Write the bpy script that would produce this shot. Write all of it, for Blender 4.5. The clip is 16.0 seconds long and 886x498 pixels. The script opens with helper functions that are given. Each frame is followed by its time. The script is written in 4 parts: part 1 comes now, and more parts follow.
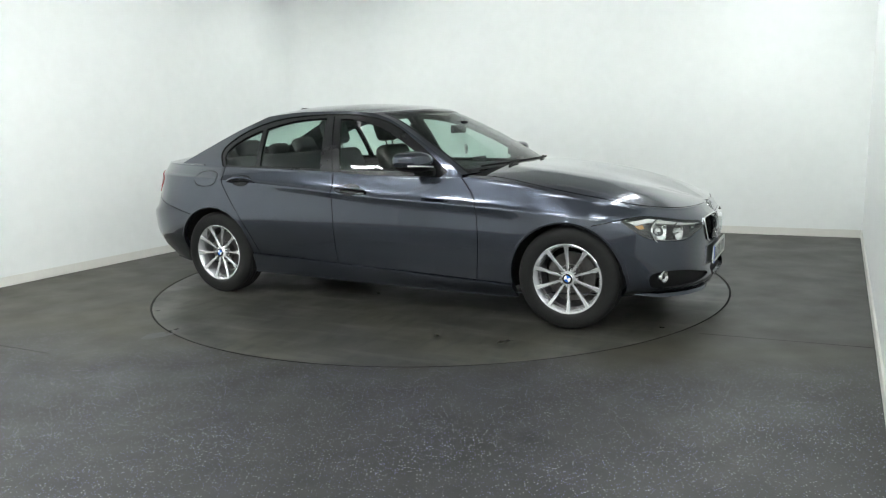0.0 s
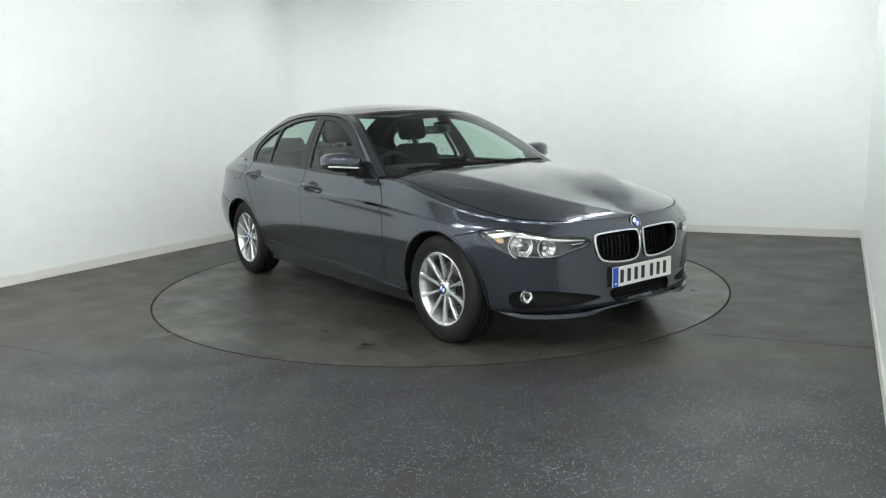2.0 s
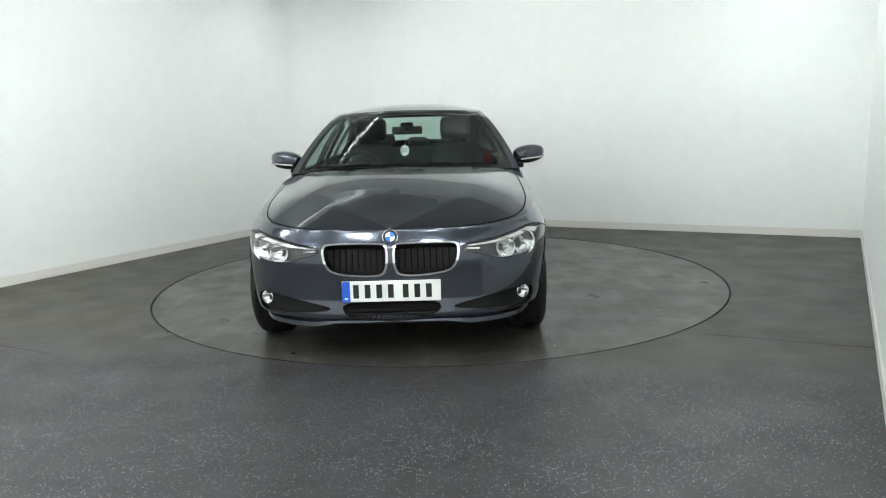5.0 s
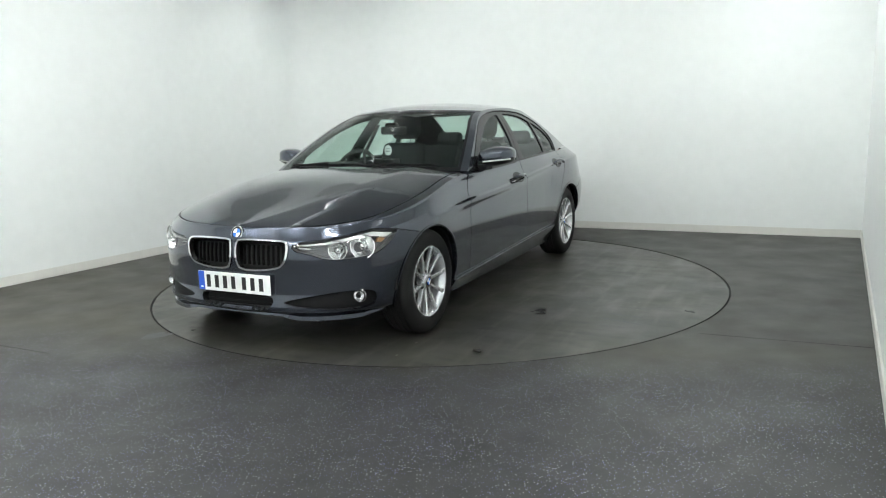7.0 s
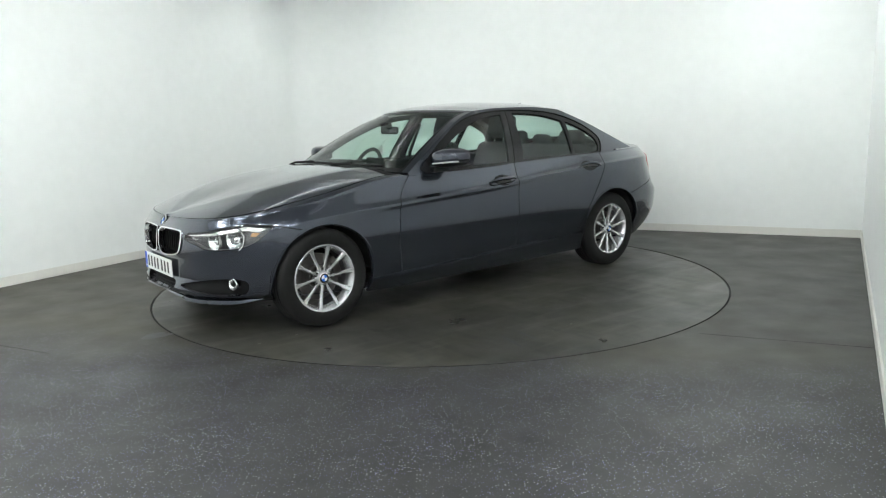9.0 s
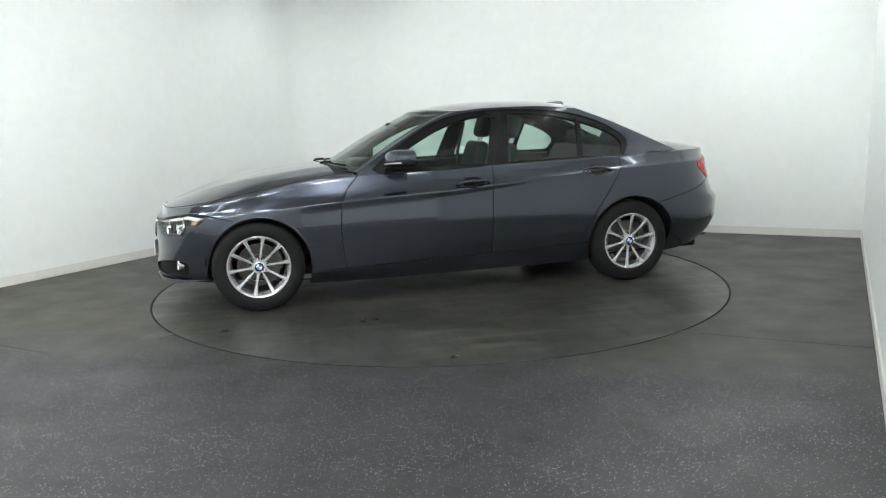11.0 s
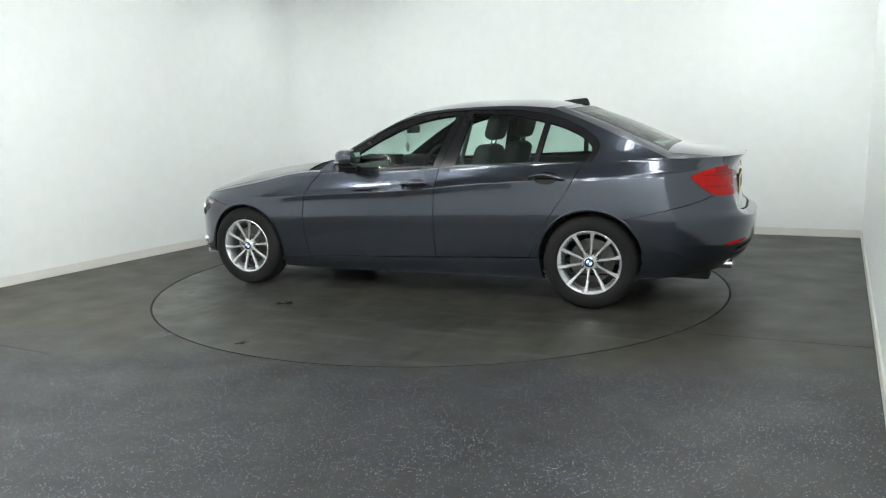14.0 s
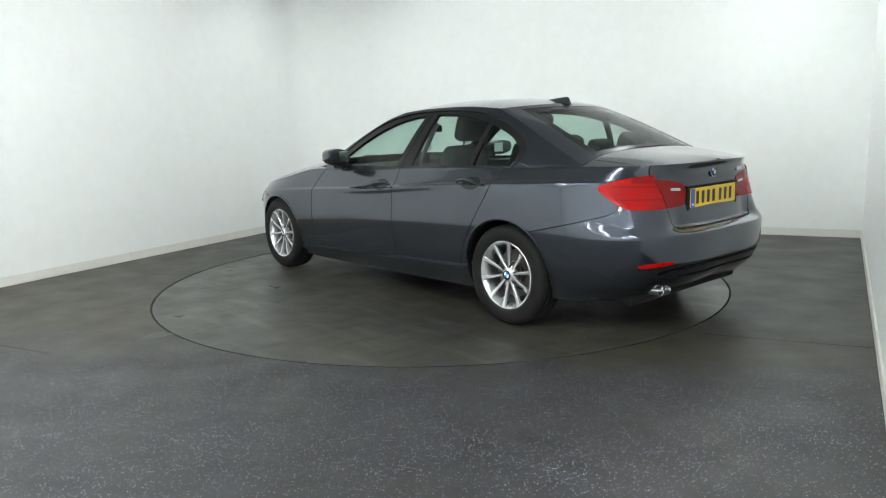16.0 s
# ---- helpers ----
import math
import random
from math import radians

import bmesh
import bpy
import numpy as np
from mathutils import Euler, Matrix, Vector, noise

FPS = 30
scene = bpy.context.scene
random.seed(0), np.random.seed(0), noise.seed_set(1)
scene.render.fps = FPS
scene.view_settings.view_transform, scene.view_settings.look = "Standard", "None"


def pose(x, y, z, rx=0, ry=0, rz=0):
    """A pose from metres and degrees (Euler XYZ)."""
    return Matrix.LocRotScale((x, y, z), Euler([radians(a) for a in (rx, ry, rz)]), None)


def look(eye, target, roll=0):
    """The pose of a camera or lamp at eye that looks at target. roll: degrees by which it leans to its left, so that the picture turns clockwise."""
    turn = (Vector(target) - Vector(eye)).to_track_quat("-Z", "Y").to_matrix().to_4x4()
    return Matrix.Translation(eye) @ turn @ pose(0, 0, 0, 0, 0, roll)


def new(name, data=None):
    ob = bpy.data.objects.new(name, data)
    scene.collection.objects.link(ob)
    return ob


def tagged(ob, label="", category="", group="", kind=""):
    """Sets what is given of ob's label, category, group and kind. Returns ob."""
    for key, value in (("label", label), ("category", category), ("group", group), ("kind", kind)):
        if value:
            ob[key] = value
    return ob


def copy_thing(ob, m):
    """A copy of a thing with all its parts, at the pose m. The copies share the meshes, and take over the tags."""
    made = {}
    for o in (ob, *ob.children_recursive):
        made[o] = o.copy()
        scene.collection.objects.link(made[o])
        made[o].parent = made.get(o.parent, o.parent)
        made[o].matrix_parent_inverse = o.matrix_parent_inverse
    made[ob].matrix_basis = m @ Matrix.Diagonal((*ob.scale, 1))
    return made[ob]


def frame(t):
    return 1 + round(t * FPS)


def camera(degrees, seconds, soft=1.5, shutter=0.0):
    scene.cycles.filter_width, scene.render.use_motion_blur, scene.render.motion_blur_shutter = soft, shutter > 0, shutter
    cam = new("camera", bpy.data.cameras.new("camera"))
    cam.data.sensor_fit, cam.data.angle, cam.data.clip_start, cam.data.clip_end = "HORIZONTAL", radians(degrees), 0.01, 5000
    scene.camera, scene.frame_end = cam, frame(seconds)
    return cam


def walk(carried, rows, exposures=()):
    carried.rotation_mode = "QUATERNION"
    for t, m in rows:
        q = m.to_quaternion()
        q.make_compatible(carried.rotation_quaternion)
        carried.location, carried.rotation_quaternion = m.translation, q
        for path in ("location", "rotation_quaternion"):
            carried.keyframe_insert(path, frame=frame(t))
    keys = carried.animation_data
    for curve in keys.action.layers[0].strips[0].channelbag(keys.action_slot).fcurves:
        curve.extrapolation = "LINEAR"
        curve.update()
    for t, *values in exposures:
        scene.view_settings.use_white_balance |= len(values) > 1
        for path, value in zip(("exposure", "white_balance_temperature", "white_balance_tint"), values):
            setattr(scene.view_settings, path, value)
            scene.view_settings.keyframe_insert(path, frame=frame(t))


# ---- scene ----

EXPOSURE, LAMP_GLOW, WASH_GLOW = 0.66, 46.0, 14.0
HEADING = (-28.10, -12.218, -.14547, .0151529, -.00046229)     # degrees, by powers of the seconds
TAG_X, TAG_Y = .34, -.02
# ---- camera: it stands still beside the turntable ----
cam = camera(62.41, 16.0, 1.15)
EYE = Vector((0.0, -5.930, 1.273))
VIEW = look(EYE, EYE + Vector((math.sin(radians(.2626)), math.cos(radians(.2626)), -math.tan(radians(9.876)))), -1.629)
walk(cam, [(0.0, VIEW), (16.0, VIEW)], exposures=[(0.0, EXPOSURE, 6500, 10), (16.0, EXPOSURE, 6500, 10)])

# ---- world: a closed room, with hardly any light from outside ----
world = bpy.data.worlds.new("world")
scene.world = world
world.use_nodes = True
world.node_tree.nodes["Background"].inputs["Color"].default_value = (.8, .9, 1, 1)
world.node_tree.nodes["Background"].inputs["Strength"].default_value = .02


# ---- materials ----
def material(name, colour, rough=.5, metal=0., coat=0., grain=0., grain_size=60., bump=0., bump_size=200., spec=.5, glow=0., alpha=0.):
    """A principled material with fine mottling of its colour and relief."""
    m = bpy.data.materials.new(name)
    m.use_nodes = True
    nodes, link = m.node_tree.nodes, m.node_tree.links.new
    b = nodes["Principled BSDF"]
    b.inputs["Base Color"].default_value = (*colour, 1)
    b.inputs["Roughness"].default_value = rough
    b.inputs["Metallic"].default_value = metal
    b.inputs["Coat Weight"].default_value = coat
    b.inputs["Coat Roughness"].default_value = .03
    b.inputs["Specular IOR Level"].default_value = spec
    if glow:
        b.inputs["Emission Color"].default_value = (*colour, 1)
        b.inputs["Emission Strength"].default_value = glow
    if grain or bump:
        where = nodes.new("ShaderNodeTexCoord")
        fine = nodes.new("ShaderNodeTexNoise")
        fine.inputs["Scale"].default_value, fine.inputs["Detail"].default_value = grain_size, 4
        link(where.outputs["Object"], fine.inputs["Vector"])
        if grain:
            wide = nodes.new("ShaderNodeTexNoise")
            wide.inputs["Scale"].default_value, wide.inputs["Detail"].default_value = grain_size / 12, 3
            link(where.outputs["Object"], wide.inputs["Vector"])
            add = nodes.new("ShaderNodeMath")
            add.operation = "ADD"
            link(fine.outputs["Fac"], add.inputs[0]), link(wide.outputs["Fac"], add.inputs[1])
            ramp = nodes.new("ShaderNodeMapRange")
            ramp.inputs["From Min"].default_value, ramp.inputs["From Max"].default_value = .6, 1.4
            ramp.inputs["To Min"].default_value, ramp.inputs["To Max"].default_value = 1 - grain, 1 + grain
            link(add.outputs[0], ramp.inputs["Value"])
            mul = nodes.new("ShaderNodeVectorMath")
            mul.operation = "SCALE"
            mul.inputs[0].default_value = colour
            link(ramp.outputs[0], mul.inputs["Scale"]), link(mul.outputs[0], b.inputs["Base Color"])
        if bump:
            tex = nodes.new("ShaderNodeTexNoise")
            tex.inputs["Scale"].default_value = bump_size
            link(where.outputs["Object"], tex.inputs["Vector"])
            relief = nodes.new("ShaderNodeBump")
            relief.inputs["Strength"].default_value, relief.inputs["Distance"].default_value = bump, .002
            link(tex.outputs["Fac"], relief.inputs["Height"]), link(relief.outputs[0], b.inputs["Normal"])
    return m


def glass_material(name, tint, rough=.0):
    """A thin pane: tinted see-through with Fresnel gloss."""
    m = bpy.data.materials.new(name)
    m.use_nodes = True
    nodes, link = m.node_tree.nodes, m.node_tree.links.new
    nodes.remove(nodes["Principled BSDF"])
    clear, gloss, mix, weight, power, scale = (nodes.new("ShaderNode" + k) for k in ("BsdfTransparent", "BsdfGlossy", "MixShader", "LayerWeight", "Math", "MapRange"))
    clear.inputs["Color"].default_value = (*tint, 1)
    gloss.inputs["Roughness"].default_value = rough
    weight.inputs["Blend"].default_value = .5
    power.operation = "POWER"
    power.inputs[1].default_value = 5
    scale.inputs["To Min"].default_value = .06
    link(weight.outputs["Facing"], power.inputs[0]), link(power.outputs[0], scale.inputs["Value"])
    link(scale.outputs[0], mix.inputs[0]), link(clear.outputs[0], mix.inputs[1]), link(gloss.outputs[0], mix.inputs[2])
    link(mix.outputs[0], nodes["Material Output"].inputs["Surface"])
    return m


def floor_material(name, flecked):
    """Dark grey safety vinyl: pale flecks, tan dust, scuffs and an uneven gloss."""
    m = bpy.data.materials.new(name)
    m.use_nodes = True
    nodes, link = m.node_tree.nodes, m.node_tree.links.new
    b = nodes["Principled BSDF"]
    where = nodes.new("ShaderNodeTexCoord")

    def noise_at(scale, detail=4, stretch=(1, 1, 1)):
        mp = nodes.new("ShaderNodeMapping")
        mp.inputs["Scale"].default_value = stretch
        n = nodes.new("ShaderNodeTexNoise")
        n.inputs["Scale"].default_value, n.inputs["Detail"].default_value = scale, detail
        link(where.outputs["Object"], mp.inputs["Vector"]), link(mp.outputs[0], n.inputs["Vector"])
        return n.outputs["Fac"]

    def spread(value, a, z, lo, hi):
        r = nodes.new("ShaderNodeMapRange")
        r.inputs["From Min"].default_value, r.inputs["From Max"].default_value = a, z
        r.inputs["To Min"].default_value, r.inputs["To Max"].default_value = lo, hi
        link(value, r.inputs["Value"])
        return r.outputs[0]

    def mixed(fac, first, second):
        x = nodes.new("ShaderNodeMix")
        x.data_type = "RGBA"
        link(fac, x.inputs[0])
        for i, v in ((6, first), (7, second)):
            if isinstance(v, tuple):
                x.inputs[i].default_value = (*v, 1)
            else:
                link(v, x.inputs[i])
        return x.outputs[2]

    def times(first, second):
        x = nodes.new("ShaderNodeMath")
        x.operation = "MULTIPLY"
        link(first, x.inputs[0]), link(second, x.inputs[1])
        return x.outputs[0]

    def across(direction, wobble):
        """A ragged gradient over the floor along a direction."""
        d = nodes.new("ShaderNodeVectorMath")
        d.operation = "DOT_PRODUCT"
        d.inputs[1].default_value = direction
        link(where.outputs["Object"], d.inputs[0])
        x = nodes.new("ShaderNodeMath")
        x.operation = "MULTIPLY_ADD"
        link(noise_at(1.3, 4), x.inputs[0])
        x.inputs[1].default_value = wobble
        link(d.outputs["Value"], x.inputs[2])
        return x.outputs[0]

    base = mixed(spread(noise_at(7, 6), .35, .65, 0, 1), (.020, .0198, .0192), (.028, .0276, .0268))
    olive = (.046, .041, .023)
    if flecked:
        clean = spread(across((.22, .97, 0), 1.2), -1.15, -1.75, 0, 1)      # trodden vinyl keeps its flecks, dust veils the rest
        veil = spread(across((.55, .75, 0), 2.2), -.4, 1.3, .75, .35)
        dust = times(times(spread(clean, 0, 1, 1, 0), veil), spread(noise_at(1.1, 5, (1, 2.2, 1)), .25, .62, .25, 1))
        base = mixed(dust, base, olive)
        fleck = None
        for size, lo, tint in ((86, .63, (.55, .55, .59)), (112, .62, (.26, .24, .56))):
            cells = nodes.new("ShaderNodeTexVoronoi")
            cells.inputs["Scale"].default_value = size
            link(where.outputs["Object"], cells.inputs["Vector"])
            keep = nodes.new("ShaderNodeSeparateColor")
            link(cells.outputs["Color"], keep.inputs[0])
            dots = times(spread(keep.outputs[0], lo, lo + .02, 0, 1), spread(cells.outputs["Distance"], .12, .28, 1, 0))
            base = mixed(times(times(dots, clean), spread(noise_at(2.1, 3), .3, .6, .45, 1.0)), base, tint)
    else:
        base = mixed(spread(noise_at(.9, 5, (1, 1.7, 1)), .38, .62, .25, 1), base, (.052, .050, .038))
        base = mixed(spread(noise_at(5, 8, (2.5, .6, 1)), .50, .66, 0, .75), base, (.011, .011, .011))
        base = mixed(spread(noise_at(3, 8, (.5, 3, 1)), .52, .70, 0, .65), base, (.105, .102, .088))
    link(base, b.inputs["Base Color"])
    link(spread(noise_at(3.2, 6), .3, .7, *((.40, .54) if flecked else (.27, .44))), b.inputs["Roughness"])
    relief = nodes.new("ShaderNodeBump")
    relief.inputs["Strength"].default_value, relief.inputs["Distance"].default_value = .25, .0015
    link(noise_at(140, 3), relief.inputs["Height"]), link(relief.outputs[0], b.inputs["Normal"])
    return m


def wall_material(name):
    """White emulsion with faint roller texture, and grey scuffs low down in patches of their own."""
    return material(name, (.80, .82, .81), .55, grain=.03, grain_size=9, bump=.12, bump_size=70)


PAINT = material("metallic dark grey car paint", (.053, .061, .081), .21, .86, 1.0, .10, 900)
BLACK = material("black plastic", (.006, .006, .0065), .58, spec=.16, grain=.2, bump=.25, bump_size=500)
GLOSS_BLACK = material("gloss black trim", (.012, .012, .013), .22, spec=.35, grain=.1)
BARREL_SHADED = material("wheel barrel silver darkened for shade", (.12, .12, .125), .45, .5, grain=.15)
SLAT = material("deep black grille plastic", (.003, .003, .003), .6, spec=.1, grain=.2)
SEAM = material("dark seam", (.006, .006, .006), .8, grain=.2)
RUBBER = material("tyre rubber", (.009, .009, .009), .66, spec=.25, grain=.25, grain_size=40, bump=.2, bump_size=160)
ALLOY = material("silver painted alloy", (.66, .67, .68), .24, .72, .4, .05, 80)
CHROME = material("chrome", (.80, .80, .80), .08, 1.0, grain=.03)
STEEL = material("brake disc steel", (.10, .095, .09), .45, .8, grain=.2)
SILVER = material("reflector silver", (.84, .84, .84), .13, 1.0, grain=.05)
HOUSING = material("grey lamp housing", (.085, .085, .09), .30, .3, grain=.1)
CLEAR = glass_material("clear lamp cover", (.95, .96, .96))
GLASS = glass_material("green tinted car glass", (.74, .87, .81))
RED = material("red lamp lens", (.42, .0022, .0018), .16, spec=.2, coat=.12, grain=.12, grain_size=30)
RED_DARK = material("deep red lamp lens", (.23, .0012, .0012), .16, spec=.2, coat=.12, grain=.1)
AMBER = material("pale amber lens", (.50, .28, .12), .15, coat=.8, grain=.05)
LENS = material("white lamp lens", (.70, .70, .68), .12, .3, coat=1, grain=.05)
FABRIC = material("anthracite seat fabric", (.030, .031, .032), .9, grain=.3, grain_size=120, bump=.4, bump_size=350)
LINING = material("pale grey headlining", (.45, .45, .43), .9, grain=.06, grain_size=150)
DASH = material("soft black dashboard plastic", (.030, .031, .031), .6, grain=.15, bump=.4, bump_size=400)
WHITE_PLATE = material("white plate sheeting", (.78, .79, .77), .35, grain=.03)
YELLOW_PLATE = material("yellow plate sheeting", (.80, .52, .03), .35, grain=.04)
BLUE = material("blue plate band", (.02, .09, .52), .35, grain=.05)
INK = material("black plate bars", (.012, .012, .012), .4, grain=.1)
ROUND_BLUE = material("blue badge enamel", (.03, .15, .55), .15, coat=1, grain=.03)
ROUND_WHITE = material("white badge enamel", (.75, .75, .75), .15, coat=1, grain=.03)
WALL = wall_material("white emulsion wall")
SKIRT = material("off-white painted skirting", (.68, .67, .63), .45, grain=.05, grain_size=12, bump=.1)
CEILING = material("white ceiling paint", (.62, .635, .63), .8, grain=.06, grain_size=6)
FLOOR, TURN = floor_material("flecked dark vinyl", True), floor_material("dusty dark turntable vinyl", False)
LAMP = material("lit lamp panel", (.955, 1.0, .985), .5, glow=LAMP_GLOW)
# panel of the bar lamps added out of view to lift the walls
WASH = material("lit panel of the added wall lamps", (.955, 1.0, .985), .5, glow=WASH_GLOW)
LAMP_FRAME = material("white lamp frame", (.75, .75, .75), .5, grain=.03)
SMEAR = material("dark oily smear", (.008, .008, .008), .35, grain=.3, grain_size=30)
PALE = material("pale worn patch", (.075, .078, .085), .5, grain=.25, grain_size=25)
GRIT = material("pale grit", (.35, .34, .32), .8, grain=.2)


# ---- mesh helpers ----
def mesh_of(name, bm):
    me = bpy.data.meshes.new(name)
    bmesh.ops.recalc_face_normals(bm, faces=bm.faces)
    bm.to_mesh(me)
    bm.free()
    return me


def part(name, bm, mat, parent=None, label="", smooth=None):
    """Links a bmesh as one mesh object under a thing."""
    me = mesh_of(name, bm)
    me.materials.append(mat)
    if smooth is not None:
        me.shade_smooth()
        me.set_sharp_from_angle(angle=radians(smooth))
    ob = new(name, me)
    ob.parent = parent
    return tagged(ob, label)


def box(lo, hi, bevel=0., segments=2, bm=None, turn=None):
    """A box between two corners, with rounded edges."""
    one = bmesh.new()
    bmesh.ops.create_cube(one, size=1)
    lo, hi = Vector(lo), Vector(hi)
    for v in one.verts:
        v.co = Vector([(lo[i] + hi[i]) / 2 + v.co[i] * (hi[i] - lo[i]) for i in range(3)])
    if bevel:
        bmesh.ops.bevel(one, geom=one.edges[:], offset=bevel, segments=segments, affect="EDGES", profile=.5)
    if turn is not None:
        bmesh.ops.transform(one, matrix=turn, verts=one.verts)
    return one if bm is None else join(bm, one)


def join(bm, other):
    made = {v: bm.verts.new(v.co) for v in other.verts}
    for f in other.faces:
        bm.faces.new([made[v] for v in f.verts])
    other.free()
    return bm


def lathe(profile, steps=64, axis="y", closed=False):
    """Turns a profile of (radius, along) round an axis."""
    bm = bmesh.new()
    rings = []
    for i in range(steps):
        a = 2 * math.pi * i / steps
        c, s = math.cos(a), math.sin(a)
        rings.append([bm.verts.new((r * c, h, r * s) if axis == "y" else (r * c, r * s, h)) for r, h in profile])
    n = len(profile)
    for i in range(steps):
        p, q = rings[i], rings[(i + 1) % steps]
        for j in range(n if closed else n - 1):
            bm.faces.new((p[j], p[(j + 1) % n], q[(j + 1) % n], q[j]))
    bmesh.ops.remove_doubles(bm, verts=bm.verts, dist=1e-6)
    return bm


def prism(outline, z0, z1):
    """An upright prism over a plan outline."""
    bm = bmesh.new()
    a, b = ([bm.verts.new((x, y, z)) for x, y in outline] for z in (z0, z1))
    bm.faces.new(a), bm.faces.new(b)
    for i in range(len(a)):
        j = (i + 1) % len(a)
        bm.faces.new((a[i], a[j], b[j], b[i]))
    return bm


def tube(points, radius, sides=10):
    """A round bar along a line of points."""
    bm = bmesh.new()
    pts = [Vector(p) for p in points]
    rings = []
    for i, p in enumerate(pts):
        d = (pts[min(i + 1, len(pts) - 1)] - pts[max(i - 1, 0)]).normalized()
        a = d.orthogonal().normalized()
        b = d.cross(a)
        if rings:
            a = (last - d * last.dot(d)).normalized()
            b = d.cross(a)
        last = a
        r = radius[i] if isinstance(radius, (list, tuple)) else radius
        rings.append([bm.verts.new(p + (a * math.cos(k * 2 * math.pi / sides) + b * math.sin(k * 2 * math.pi / sides)) * r) for k in range(sides)])
    for p, q in zip(rings, rings[1:]):
        for k in range(sides):
            bm.faces.new((p[k], p[(k + 1) % sides], q[(k + 1) % sides], q[k]))
    bm.faces.new(rings[0]), bm.faces.new(rings[-1])
    return bm


# ---- room ----
ROOM_H = 3.2
LEFT_BACK, RIGHT_BACK = Vector((-1.462, 4.079)), Vector((4.254, 1.309))
ALONG_L, ALONG_R = Vector((-.4937, -.8697)), Vector((-.482, -.876))
LEFT_END, RIGHT_END = LEFT_BACK + ALONG_L * 10.4, RIGHT_BACK + ALONG_R * 5.75
OUT = Vector((.876, -.482))
RIGHT_OUT = RIGHT_END + OUT * 3.2
FAR_R = RIGHT_OUT + ALONG_R * 4.4


def wall(name, a, b, label, skirt=True, height=ROOM_H):
    """A wall of 0.15 m from a to b; the room lies on its left-hand side."""
    d = (b - a).normalized()
    out = Vector((d.y, -d.x))
    ob = part(name, prism([a, b, b + out * .15, a + out * .15], -.02, height), WALL)
    tagged(ob, label, "wall", kind="structure")
    if skirt:
        bm = prism([a - out * .012, b - out * .012, b - out * .0005, a - out * .0005], 0, .082)
        bmesh.ops.bevel(bm, geom=[e for e in bm.edges if min(v.co.z for v in e.verts) > .05], offset=.004, segments=2, affect="EDGES")
        tagged(part("baseboard", bm, SKIRT), "off-white painted skirting board along the wall", "skirting", kind="structure")
    return ob


def rounded_corner():
    """The left and back walls meet in a soft curve; one sheet follows it, thick as the walls."""
    r = .75
    u, v = ALONG_L.normalized(), (RIGHT_BACK - LEFT_BACK).normalized()
    half = math.acos(max(-1, min(1, u.dot(v)))) / 2
    reach = r / math.tan(half)
    centre = LEFT_BACK + (u + v).normalized() * (r / math.sin(half))
    start, end = LEFT_BACK + u * reach, LEFT_BACK + v * reach
    a0 = math.atan2(*(start - centre).yx)
    a1 = math.atan2(*(end - centre).yx)
    if a1 - a0 > math.pi:
        a1 -= 2 * math.pi
    if a0 - a1 > math.pi:
        a1 += 2 * math.pi
    ring = lambda rad: [centre + Vector((math.cos(a0 + (a1 - a0) * i / 24), math.sin(a0 + (a1 - a0) * i / 24))) * rad for i in range(25)]
    bm = prism(ring(r) + ring(r + .15)[::-1], -.02, ROOM_H)
    tagged(part("wall_corner", bm, WALL, smooth=30), "white painted wall curving through the corner", "wall", kind="structure")
    bm = prism(ring(r - .012) + ring(r - .0005)[::-1], 0, .082)
    tagged(part("baseboard", bm, SKIRT, smooth=30), "off-white skirting board round the curved corner", "skirting", kind="structure")
    return start, end


CORNER_A, CORNER_B = rounded_corner()
wall("wall_left", CORNER_A, LEFT_END, "white painted studio wall with faint scuffs")
wall("wall_back", RIGHT_BACK, CORNER_B, "plain white painted studio wall behind the turntable")
wall("wall_right", RIGHT_END, RIGHT_BACK, "white painted side wall of the studio")
wall("wall_return", RIGHT_OUT, RIGHT_END, "white painted return wall")
wall("wall_side", FAR_R, RIGHT_OUT, "white painted wall behind the camera's side")
wall("wall_front", LEFT_END, FAR_R, "white painted wall behind the camera")


def floor_mesh(hole):
    """The vinyl floor, with a round opening for the turntable."""
    bm = bmesh.new()
    n = 180
    inner = [bm.verts.new((hole * math.cos(a), hole * math.sin(a), FLOOR_Z)) for a in (2 * math.pi * i / n for i in range(n))]
    low = [bm.verts.new((v.co.x, v.co.y, -.03)) for v in inner]
    outer = []
    for v in inner:
        k = 13 / max(abs(v.co.x), abs(v.co.y))
        outer.append(bm.verts.new((v.co.x * k, v.co.y * k, FLOOR_Z)))
    for i in range(n):
        j = (i + 1) % n
        bm.faces.new((inner[i], inner[j], outer[j], outer[i]))
        bm.faces.new((inner[i], inner[j], low[j], low[i]))
    return bm


RADIUS, FLOOR_Z = 2.237, .002          # the vinyl stands a hair above the disc
tagged(part("floor", floor_mesh(RADIUS + .005), FLOOR), "dark grey flecked vinyl studio floor with tan dust", "floor", kind="structure")
pit = part("turntable_pit", lathe([(0, -.05), (RADIUS + .2, -.05), (RADIUS + .2, -.028)], 96, "z"), SEAM)
tagged(pit, "black pit beneath the turntable", "floor", kind="structure")
rect = [(-14, -14), (14, -14), (14, 14), (-14, 14)]
tagged(part("ceiling", prism(rect, ROOM_H, ROOM_H + .15), CEILING), "plain white painted ceiling", "ceiling", kind="structure")


